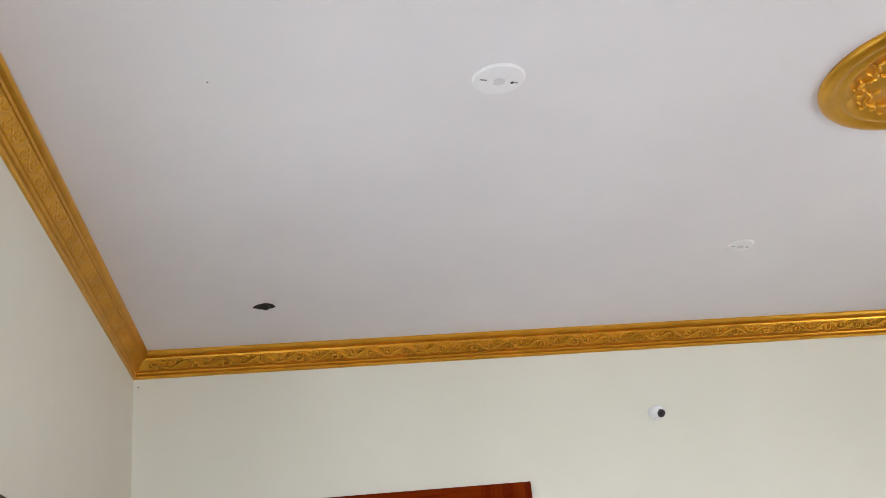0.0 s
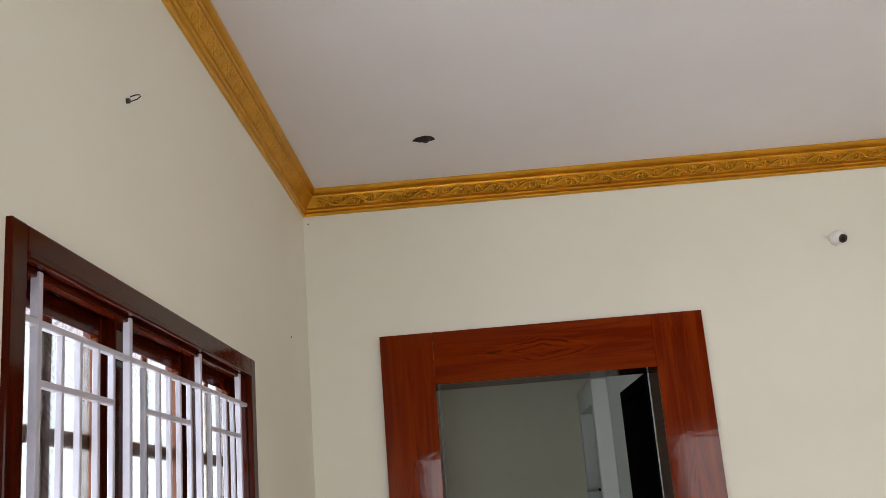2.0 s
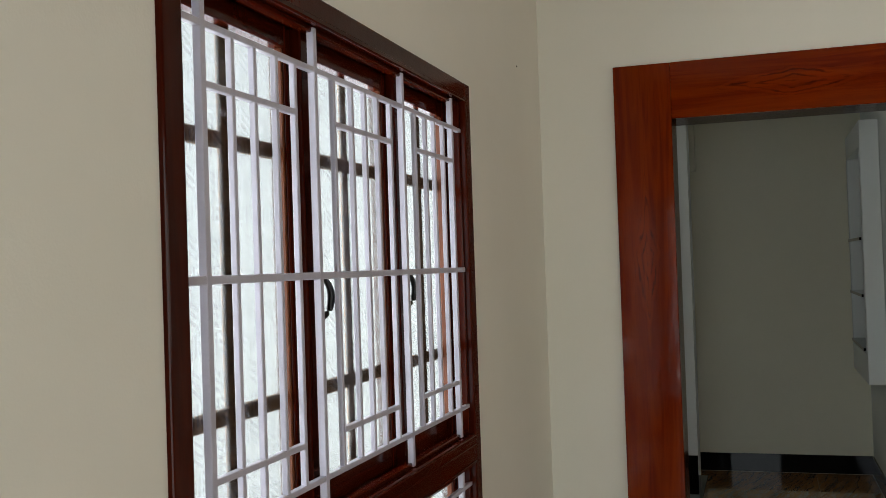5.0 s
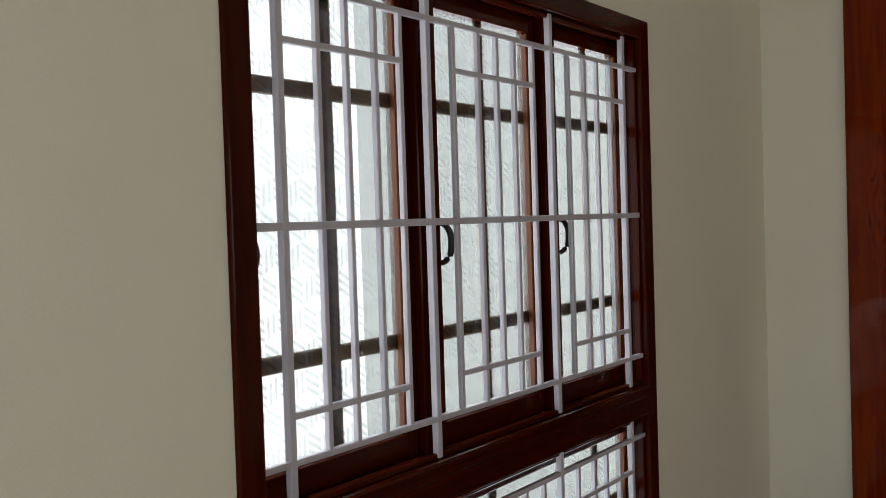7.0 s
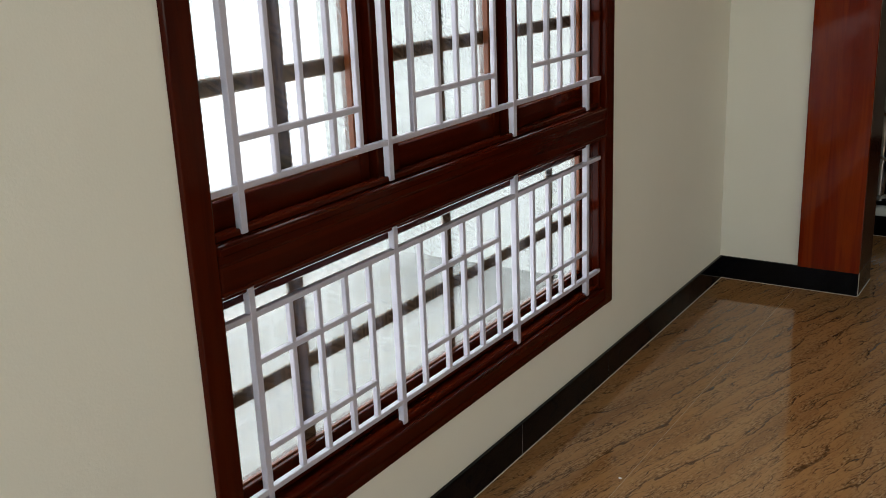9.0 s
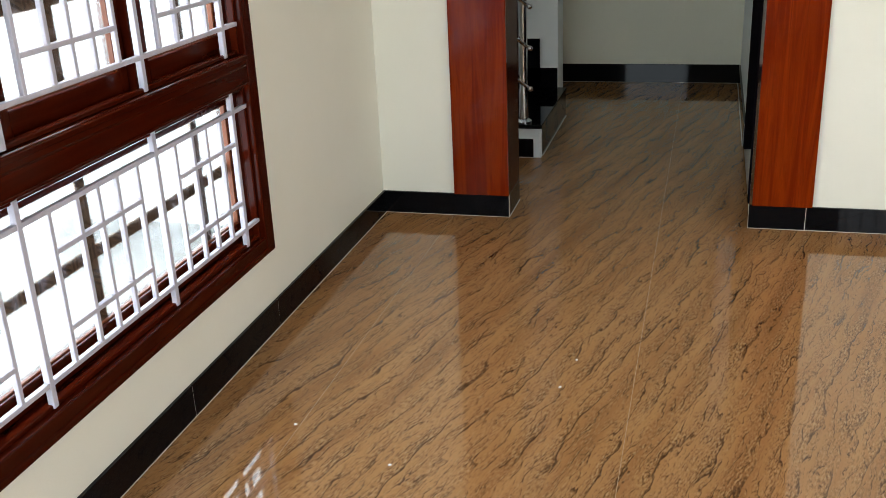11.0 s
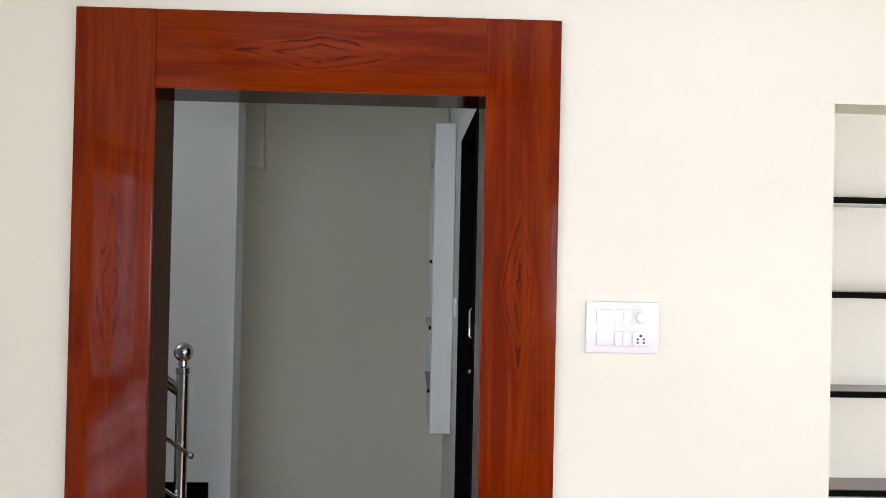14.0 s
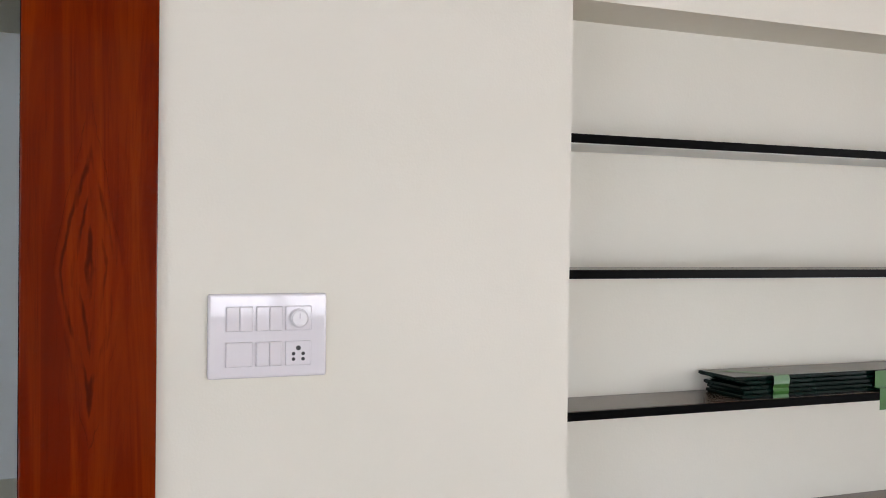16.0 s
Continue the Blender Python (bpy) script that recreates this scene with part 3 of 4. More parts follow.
            pts = [(-0.056 + 0.024 * math.sin(a), hy + 0.012 * math.sin(a), hz - 0.047 * math.cos(a)) for a in bow]
            part("handle", tube(pts, [0.0095 - 0.0025 * abs(math.cos(a)) for a in bow], 10), DARK, sash, "black curved pull handle", True)

    casement(-2.952, -2.40, 0.947, 2.036, (-2.652,), (1.758, 1.214), 0.032, "casement", (-2.925, 1.432))
    casement(-2.318, -1.81, 0.947, 2.036, (-2.058,), (1.759, 1.214), 0.032, "casement", (-2.288, 1.432))
    casement(-1.733, -1.262, 0.947, 2.036, (-1.475,), (1.760, 1.214), 0.032, "casement", (-1.703, 1.432))
    casement(-2.952, -1.262, 0.342, 0.842, (-2.650, -2.053, -1.470), (0.585,), 0.03, "fixed_light")

    # steel grill
    grill = part("grill", block(-0.019, -0.003, iy0 + 0.004, iy1 - 0.004, 1.475, 1.491, 0.002), GRILL, win, "white painted square-bar grill")
    mains = (-2.859, -2.387, -1.817, -1.357)
    subs = (-2.751, -2.664, -2.572, -2.486, -2.283, -2.175, -2.090, -2.006, -1.911, -1.714, -1.616, -1.534, -1.444)

    def upright(y, a, b, wide=0.0065):
        part("bar", block(-0.011 - wide, -0.011 + wide, y - wide, y + wide, a, b, 0.0015), GRILL, grill)

    def cross(z, a, b):
        part("bar", block(-0.0185, -0.0035, a, b, z - 0.0065, z + 0.0065, 0.0015), GRILL, grill)

    for z in (1.941, 1.036):
        cross(z, iy0 + 0.004, iy1 - 0.004)
    for z in (0.782, 0.402):
        cross(z, iy0 + 0.004, iy1 - 0.004)
    for y in mains:
        upright(y, 0.948, z1 - fw - 0.003, 0.0085)
        upright(y, z0 + fw + 0.004, 0.842, 0.0085)
    for y in subs:
        upright(y, 1.036, 1.941)
        upright(y, 0.402, 0.782)
    for a, b in ((-2.859, -2.486), (-2.283, -1.911), (-1.714, -1.357)):
        for z in (1.833, 1.125, 0.683, 0.492):
            cross(z, a, b)


build_window()


# ---- rear window and entrance, seen in reflections only ----
def build_rear_openings():
    win = thing("window_2", "dark teak window beside the entrance", "window", kind="structure")
    for a, b, c, d in ((2.57, 2.63, 0.95, 2.1), (4.54, 4.6, 0.95, 2.1), (3.27, 3.33, 1.01, 2.04)):
        part("window_frame", block(a, b, ROOM_Y - 0.13, ROOM_Y + 0.012, c, d, 0.004), FRAME_WOOD, win)
    for c, d in ((0.95, 1.01), (2.04, 2.1)):
        part("window_frame", block(2.63, 4.54, ROOM_Y - 0.13, ROOM_Y + 0.012, c, d, 0.004), FRAME_WOOD, win)
    for i in range(15):
        x = 2.69 + i * 0.130
        part("bar", block(x - 0.006, x + 0.006, ROOM_Y - 0.03, ROOM_Y - 0.018, 1.01, 2.04), GRILL, win)
    # unseen east window, added only as an opening for the fill light
    east = thing("added_window_3", "unseen teak window added to let in fill light", "window", kind="structure")
    for a, b, c, d in ((-3.9, -3.84, 0.9, 2.1), (-1.56, -1.5, 0.9, 2.1), (-2.73, -2.67, 0.96, 2.04)):
        part("window_frame", block(ROOM_X - 0.012, ROOM_X + 0.13, a, b, c, d, 0.004), FRAME_WOOD, east)
    for c, d in ((0.9, 0.96), (2.04, 2.1)):
        part("window_frame", block(ROOM_X - 0.012, ROOM_X + 0.13, -3.84, -1.56, c, d, 0.004), FRAME_WOOD, east)
    door = thing("door_1", "open entrance with dark teak frame", "door frame", kind="structure")
    for a, b in ((0.14, 0.19), (1.09, 1.14)):
        part("door_frame", block(a, b, ROOM_Y - 0.13, ROOM_Y + 0.012, 0, 2.1, 0.004), FRAME_WOOD, door)
    part("door_frame", block(0.19, 1.09, ROOM_Y - 0.13, ROOM_Y + 0.011, 2.01, 2.1, 0.004), FRAME_WOOD, door)


build_rear_openings()


# ---- gold cornice ----
def cornice_profile():
    """Distance from the wall and height, from the wall up to the ceiling."""
    return [(0.0, 2.962), (0.010, 2.962), (0.014, 2.968), (0.014, 2.974), (0.005, 2.979), (0.018, 2.983), (0.022, 2.990), (0.012, 2.997),
            (0.024, 3.000), (0.052, 3.040), (0.058, 3.039), (0.062, 3.047), (0.049, 3.055), (0.063, 3.059), (0.070, 3.064), (0.075, 3.072), (0.075, CEIL_Z), (0.0, CEIL_Z)]


def scroll_mesh():
    """One repeat of the leaf scroll, 0.171 long, on the sloped face; local x along, local y up the slope, z out."""
    bm = bmesh.new()

    def spiral(cx, cy, r0, turns, start, way, thick):
        pts, rad = [], []
        for i in range(13):
            f = i / 12
            a = start + way * f * turns * 2 * math.pi
            r = r0 * (1 - 0.80 * f)
            pts.append((cx + r * math.cos(a), cy + r * math.sin(a), 0.0025))
            rad.append(thick * (1 - 0.35 * f))
        tube(pts, rad, 5, bm)

    stem, rad = [], []
    for i in range(17):
        f = i / 16
        stem.append((f * 0.171, 0.0165 * math.cos(2 * math.pi * f), 0.0018))
        rad.append(0.0050)
    tube(stem, rad, 6, bm)
    spiral(0.0900, 0.0040, 0.0180, 1.3, 1.25 * math.pi, -1, 0.0056)
    spiral(0.0045, -0.0040, 0.0180, 1.3, 0.25 * math.pi, -1, 0.0056)
    for cx, cy, s, a in ((0.046, -0.0150, 0.026, 0.55), (0.131, 0.0150, 0.026, 0.55), (0.060, 0.019, 0.013, -0.1), (0.146, -0.019, 0.013, -0.1), (0.034, -0.004, 0.009, 1.2), (0.119, 0.004, 0.009, 1.2)):
        leaf = bmesh.new()
        bmesh.ops.create_icosphere(leaf, subdivisions=1, radius=1.0)
        bmesh.ops.transform(leaf, verts=leaf.verts[:], matrix=Matrix.Translation((cx, cy, 0.001)) @ Matrix.Rotation(a, 4, "Z") @ Matrix.Diagonal((s, s * 0.36, 0.0035, 1)))
        join(bm, leaf)
    return bm


def build_cornice():
    prof = cornice_profile()
    corners = [(0, 0, 1, -1), (ROOM_X, 0, -1, -1), (ROOM_X, ROOM_Y, -1, 1), (0, ROOM_Y, 1, 1)]
    corn = thing("cornice", "gold painted plaster cornice with raised leaf scrolls", "cornice", kind="structure")
    for k in range(4):
        a, b = corners[k], corners[(k + 1) % 4]
        bm = bmesh.new()
        ra = [bm.verts.new((a[0] + a[2] * d, a[1] + a[3] * d, z)) for d, z in prof]
        rb = [bm.verts.new((b[0] + b[2] * d, b[1] + b[3] * d, z)) for d, z in prof]
        for i in range(len(prof) - 1):
            bm.faces.new((ra[i], ra[i + 1], rb[i + 1], rb[i]))
        part("moulding", bm, GOLD, corn)
    scroll = mesh_of("scroll", scroll_mesh(), GOLD, True)
    slope = math.degrees(math.atan2(0.040, 0.028))
    for i in range(32):
        ob = new("scroll", scroll)
        ob.matrix_world = pose(0.085 + i * 0.171, -0.0380, 3.020, 180 - slope, 0, 0) @ Matrix.Diagonal((1, 1, 2.0, 1))
        ob.parent = corn
    for i in range(29):
        ob = new("scroll", scroll)
        ob.matrix_world = pose(0, 0, 0, 0, 0, 90) @ pose(-0.085 - (i + 1) * 0.171, -0.0380, 3.020, 180 - slope, 0, 0) @ Matrix.Diagonal((1, 1, 0.3, 1))
        ob.parent = corn


build_cornice()


# ---- black granite skirting ----
def run_of_skirting(name, segs, high, label):
    """segs: (x0, y0, x1, y1, inward x, inward y), each cut in slabs about 0.65 long."""
    sk = thing(name, label, "skirting", kind="structure")
    for x0, y0, x1, y1, nx, ny, cuts in segs:
        marks = [0.0, *cuts, 1.0]
        length = math.hypot(x1 - x0, y1 - y0)
        for a, b in zip(marks, marks[1:]):
            g = 0.0012 / length
            ax, ay = x0 + (x1 - x0) * (a + g), y0 + (y1 - y0) * (a + g)
            bx, by = x0 + (x1 - x0) * (b - g), y0 + (y1 - y0) * (b - g)
            xs = sorted((ax, bx, ax + nx * 0.012, bx + nx * 0.012))
            ys = sorted((ay, by, ay + ny * 0.012, by + ny * 0.012))
            part("slab", block(xs[0], xs[-1], ys[0], ys[-1], 0.0, high, 0.0012), BLACK, sk)
        xs = sorted((x0, x1, x0 + nx * 0.0105, x1 + nx * 0.0105))
        ys = sorted((y0, y1, y0 + ny * 0.0105, y1 + ny * 0.0105))
        xf, yf = sorted((x0, x1, x0 + nx * 0.0145, x1 + nx * 0.0145)), sorted((y0, y1, y0 + ny * 0.0145, y1 + ny * 0.0145))
        part("floor_joint", block(xf[0], xf[-1], yf[0], yf[-1], 0.0002, 0.0022), GROUT, sk, "pale grout along the floor")
        part("joint", block(xs[0], xs[-1], ys[0], ys[-1], 0.0, high - 0.0015), GROUT, sk, "pale grout in the joints")


def cuts_at(step, length, first=0.0):
    out, d = [], first or step
    while d < length - 0.1:
        out.append(d / length)
        d += step
    return out


run_of_skirting("baseboard_west", [(0, -0.0125, 0, ROOM_Y, 1, 0, cuts_at(0.615, 5.19, 1.21))], 0.1, "black polished granite skirting under the window")
run_of_skirting("baseboard_north", [(0, 0, OPEN_L, 0, 0, -1, []), (OPEN_R - 0.0125, 0, ROOM_X, 0, 0, -1, [0.0595] + cuts_at(0.645, 4.17, 0.9))], 0.1, "black polished granite skirting under cream wall")
run_of_skirting("baseboard_passage", [(OPEN_L - 0.012, 0.0005, OPEN_L - 0.012, DEEP + 0.012, 1, 0, []), (OPEN_R + 0.012, 0.0005, OPEN_R + 0.012, 0.3, -1, 0, [])], 0.1, "black polished granite skirting at the passage jambs")
run_of_skirting("baseboard_hall", [(-0.6, HALL_Y, HALL_R, HALL_Y, 0, -1, []), (HALL_R + 0.004, 1.27, HALL_R + 0.004, HALL_Y - 0.0125, -1, 0, []), (0.516, 1.872, 0.516, 2.09, 1, 0, [])], 0.125, "black polished granite skirting round the stair hall")
run_of_skirting("baseboard_east", [(ROOM_X, -0.0125, ROOM_X, ROOM_Y, -1, 0, cuts_at(0.645, 5.19))], 0.1, "black polished granite skirting under cream wall")


# ---- stairs and railing ----
RISE, TREAD = 0.175, 0.255


def build_stairs():
    st = thing("staircase", "black granite steps with white sides rising from the hall", "stairs", kind="structure")
    x_front = 0.565
    part("floor_joint", block(x_front - 0.002, x_front + 0.006, 0.9745, 1.868, 0.0002, 0.0024), GROUT, st, "pale grout along the floor")
    part("floor_joint", block(-0.6, x_front + 0.006, 0.930, 0.9355, 0.0002, 0.0024), GROUT, st, "pale grout along the floor")
    for i in range(10):
        xf = x_front - i * TREAD
        z0, z1 = i * RISE, (i + 1) * RISE
        part("step_body", block(-2.2 + 0.001 * i, xf - 0.014, 0.945, 1.868, max(0, z0 - 0.02), z1 - 0.022), WHITE, st, "white painted masonry step")
        part("tread", block(xf - TREAD - 0.02, xf + 0.006, 0.938, 1.869, z1 - 0.0215, z1, 0.004, 2), BLACK, st, "black granite tread")
        part("riser", block(xf - 0.0135, xf, 0.975, 1.869, z0 + 0.0005, z1 - 0.022, 0.001), BLACK, st, "black granite riser")
        part("side_edge", block(xf - 0.0135, xf + 0.001, 0.940, 0.9745, z0 + 0.0005, z1 - 0.022, 0.002), WHITE, st, "white painted step edge")
        part("side_skirting", block(xf - TREAD, xf - 0.04, 0.936, 0.9445, z0 + 0.0005, z0 + 0.1, 0.001), BLACK, st, "black granite skirting on the step side")
        part("wall_skirting", block(xf - TREAD - 0.02, 0.515 if i == 0 else xf + 0.10, 1.858, 1.8695, z0 + 0.001 * i, z1 + 0.118, 0.001), BLACK, st, "black granite skirting above the tread")


build_stairs()


def build_railing():
    rail = thing("stair_railing", "polished stainless steel railing with a ball-topped newel post", "railing", pose(0.462, 1.0, RISE))
    post = part("newel_post", lathe([(0.026, 0.012), (0.026, 0.93), (0.030, 0.935), (0.030, 0.955), (0.020, 0.962), (0.018, 0.985)], 24), STEEL, rail, smooth=False)
    part("flange", lathe([(0.045, 0.0), (0.045, 0.008), (0.036, 0.016), (0.027, 0.020)], 24), STEEL, rail)
    ball = bmesh.new()
    bmesh.ops.create_uvsphere(ball, u_segments=28, v_segments=18, radius=0.040)
    part("ball", ball, STEEL, rail, smooth=True).location = (0, 0, 1.018)
    up = Vector((-TREAD, 0, RISE)).normalized()
    for z in (0.19, 0.40, 0.61):
        a = Vector((0.036, -0.032, z)) - up * 0.012
        part("rod", tube([a, a + up * 2.4], 0.0085, 10), STEEL, rail, smooth=True)
        cap = bmesh.new()
        bmesh.ops.create_uvsphere(cap, u_segments=14, v_segments=10, radius=0.014)
        part("rod_cap", cap, STEEL, rail, smooth=True).location = a
    a = Vector((-0.012, 0, 0.86))
    part("handrail", tube([a, a + up * 2.4], 0.024, 16), STEEL, rail, smooth=True)
    for k in (1, 2):
        p = tube([(-2 * TREAD * k * 1.0, 0, 2 * RISE * k - 0.0), (-2 * TREAD * k, 0, 2 * RISE * k + 0.86)], 0.019, 14)
        part("baluster", p, STEEL, rail, smooth=True)


build_railing()


# ---- hall door, shelf box and switch ----
def build_hall_door():
    door = thing("door_2", "black laminated door standing in the hall wall", "door", kind="structure")
    x = HALL_R
    part("door_frame", block(x - 0.004, x + 0.10, 0.302, 0.36, 0.0, 2.118, 0.003), BLACK_DOOR, door)
    part("door_frame", block(x - 0.004, x + 0.10, 1.21, 1.268, 0.0, 2.118, 0.003), BLACK_DOOR, door)
    part("door_frame", block(x - 0.004, x + 0.10, 0.36, 1.21, 2.06, 2.118, 0.003), BLACK_DOOR, door)
    leaf = part("door_leaf", block(x + 0.062, x + 0.098, 0.362, 1.208, 0.006, 2.058, 0.002), BLACK_DOOR, door)
    part("door_handle", tube([(x + 0.062, 1.0, 1.275), (x + 0.036, 1.0, 1.275), (x + 0.032, 1.0, 1.283), (x + 0.032, 1.0, 1.385), (x + 0.036, 1.0, 1.393), (x + 0.062, 1.0, 1.393)], 0.006, 8), STEEL, leaf, "steel pull handle", True)
    part("lock_plate", block(x + 0.046, x + 0.062, 1.010, 1.055, 1.010, 1.200, 0.004, 2), SATIN_STEEL, leaf, "steel lock plate")
    knob = bmesh.new()
    bmesh.ops.create_uvsphere(knob, u_segments=14, v_segments=10, radius=0.012)
    knob.transform(pose(x + 0.046, 1.11, 1.12))
    part("latch_knob", knob, STEEL, leaf, "steel latch knob", True)


build_hall_door()


def build_shelf_box():
    x0, x1 = 1.495, HALL_R
    y0, y1, z0, z1 = 1.835, 2.79, 0.730, 2.270
    box = thing("wall_shelf_unit", "white open shelf box with black shelves on the hall wall", "shelf", pose(x1, (y0 + y1) / 2, z0))
    inv = box.matrix_world.inverted()

    def add(name, bm, mat, label=""):
        bm.transform(inv)
        return part(name, bm, mat, box, label)

    add("end_panel", block(x0, x1, y0, y0 + 0.1, z0, z1, 0.002), WHITE)
    add("end_panel", block(x0, x1, y1 - 0.06, y1, z0, z1, 0.002), WHITE)
    add("top_panel", block(x0, x1, y0 + 0.1, y1 - 0.06, z1 - 0.15, z1, 0.002), WHITE)
    add("bottom_panel", block(x0, x1, y0 + 0.1, y1 - 0.06, z0, z0 + 0.17, 0.002), WHITE)
    add("back_panel", block(x1 - 0.006, x1, y0 + 0.1, y1 - 0.06, z0 + 0.17, z1 - 0.15), CREAM)
    for z in (0.918, 1.236, 1.572):
        add("shelf", block(x0 - 0.012, x1 - 0.006, y0 + 0.1, y1 - 0.06, z, z + 0.018, 0.001), BLACK, "black granite shelf")


build_shelf_box()


def small_switch():
    sw = thing("light_switch", "small white switch plate on the hall wall", "switch", pose(HALL_R, 1.56, 1.37))
    part("plate", block(-0.010, 0.003, -0.045, 0.045, -0.045, 0.045, 0.004, 2), PLATE, sw)
    part("rocker", block(-0.015, -0.010, -0.012, 0.012, -0.022, 0.022, 0.002), PLASTIC, sw)


small_switch()


# ---- big switch board ----
def build_switchboard():
    sb = thing("switch_board", "glossy white modular switch board with socket and fan dial", "switch board", pose(2.041, 0.0, 1.392))
    part("cover_plate", block(-0.1155, 0.1155, -0.013, 0.0, -0.081, 0.081, 0.005, 3), PLASTIC, sb)
    for r, z in ((0, 0.033), (1, -0.035)):
        for c, x in enumerate((-0.057, 0.0005, 0.058)):
            # shade in the gap round each module, put in as a grey slab
            part("module_gap", block(x - 0.0261, x + 0.0261, -0.0142, -0.0125, z - 0.0243, z + 0.0243, 0.001), SHADOW_LINE, sb, "grey slab painting the shade round the module")
            if c == 2:
                mod = part("module", block(x - 0.0255, x + 0.0255, -0.0155, -0.0135, z - 0.0235, z + 0.0235, 0.002, 2), PLASTIC, sb)
                if r == 0:
                    ring = lathe([(0.019, 0.0), (0.019, 0.0035), (0.017, 0.0050), (0.0160, 0.005)], 28)
                    ring.transform(pose(x, -0.0155, z, 90))
                    dial = part("regulator_rim", ring, SHADOW_LINE, mod, "grey rim of the fan regulator")
                    knob = lathe([(0.0158, 0.0), (0.0158, 0.009), (0.0140, 0.011)], 28)
                    knob.transform(pose(x, -0.0155, z, 90))
                    part("regulator_knob", knob, PLATE, mod)
                    part("pointer", block(x - 0.0012, x + 0.0012, -0.0275, -0.026, z, z + 0.010), SHADOW_LINE, mod)
                else:
                    for dx, dz, rr in ((0, 0.010, 0.0048), (-0.0095, -0.001, 0.0036), (0.0095, -0.001, 0.0036), (-0.0095, -0.0115, 0.0036), (0.0095, -0.0115, 0.0036)):
                        pin = lathe([(rr, 0.0), (rr, 0.0008)], 16)
                        pin.transform(pose(x + dx, -0.0152, z + dz, 90))
                        part("socket_hole", pin, DARK, mod, "black socket hole")
            else:
                halves = ((0.0, 0.0252),) if (r, c) == (1, 0) else ((-0.0128, 0.0124), (0.0128, 0.0124))
                for k, (dx, half) in enumerate(halves):
                    rocker = block(-half, half, -0.0046, 0, -0.0234, 0.0234, 0.002, 2)
                    rocker.transform(pose(x + dx, -0.0138, z, (0.35, 0.1, 0.25)[(r + c + k) % 3], 0, 0))
                    part("rocker_switch", rocker, PLASTIC, sb)


build_switchboard()


# ---- niche shelves ----
def build_niche():
    for z in (1.818, 1.517, 1.202, 0.890):
        sh = thing("niche_shelf", "black polished granite shelf slab set in the wall niche", "shelf", pose((NICHE_L + NICHE_R) / 2, 0.0, z), "niche shelves")
        half = (NICHE_R - NICHE_L) / 2 - 0.001
        part("slab", block(-half, half, 0.014, NICHE_D - 0.001, -0.0195, 0.0, 0.001), SHELF_STONE, sh, "dusty brown granite slab")
        part("underside", block(-half, half, 0.0145, NICHE_D - 0.0015, -0.0215, -0.0196), WHITE, sh, "white painted underside")
        part("polished_edge", block(-half, half, 0.003, 0.0138, -0.0200, -0.0002, 0.002, 2), EDGE_BLACK, sh, "rounded polished front edge")


build_niche()


def build_stack():
    """Dark sheets taped together, lying on the third shelf."""
    st = thing("tile_stack", "stack of dark green glossy tiles bound with green tape", "tile stack", pose(3.70, 0.10, 1.202))
    rng = random.Random(4)
    z = 0.0
    for i in range(5):
        h = 0.0108
        dx, dy = rng.uniform(-0.016, 0.012), rng.uniform(-0.007, 0.005)
        if i == 4:
            dx, dy = -0.026, 0.004
        bm = block(-0.485 + dx, 0.485 + dx, -0.070 + dy, 0.072 + dy, z + 0.0022, z + h - 0.0006, 0.0016, 2)
        block(-0.482 + dx, 0.482 + dx, -0.068 + dy, 0.070 + dy, z, z + 0.005, 0.0012, bm=bm)
        sheet = part("tile", bm, GREEN_SHEET, st)
        if i == 4:
            part("top_face", block(-0.482 + dx, 0.482 + dx, -0.067 + dy, 0.069 + dy, z + h - 0.0006, z + h), SHEET_TOP, sheet, "dusty grey face of the top tile")
        z += h
    bm = block(-0.078, -0.034, -0.0985, -0.0972, -0.044, 0.012, 0.0004)
    block(-0.078, -0.034, -0.0985, -0.076, 0.0115, 0.0125, bm=bm)
    block(-0.078, -0.034, -0.082, -0.0805, 0.012, z, bm=bm)
    part("tape_band", bm, TAPE, st, "bright green tape hanging over the shelf edge")
    bm = bmesh.new()
    rows = [(-0.0800, 0.000), (-0.0775, 0.008), (-0.0815, 0.016), (-0.0785, 0.024), (-0.0820, 0.034), (-0.0800, 0.043), (-0.0770, z + 0.0005), (-0.066, z + 0.0014), (-0.03, z + 0.0012), (0.03, z + 0.0014)]
    prev = None
    for k, (y, zz) in enumerate(rows):
        lean = -0.9 * max(0.0, y + 0.06) + rng.uniform(-0.002, 0.002)
        pair = [bm.verts.new((-0.404 + lean, y, zz)), bm.verts.new((-0.355 + lean, y + 0.0005, zz)), bm.verts.new((-0.355 + lean, y + 0.001, zz + 0.0004)), bm.verts.new((-0.400 + lean, y + 0.001, zz + 0.0004))]
        if prev:
            for a in range(4):
                bm.faces.new((prev[a], prev[(a + 1) % 4], pair[(a + 1) % 4], pair[a]))
        prev = pair
    part("tape_band", bm, TAPE, st, "bright green adhesive tape")


build_stack()


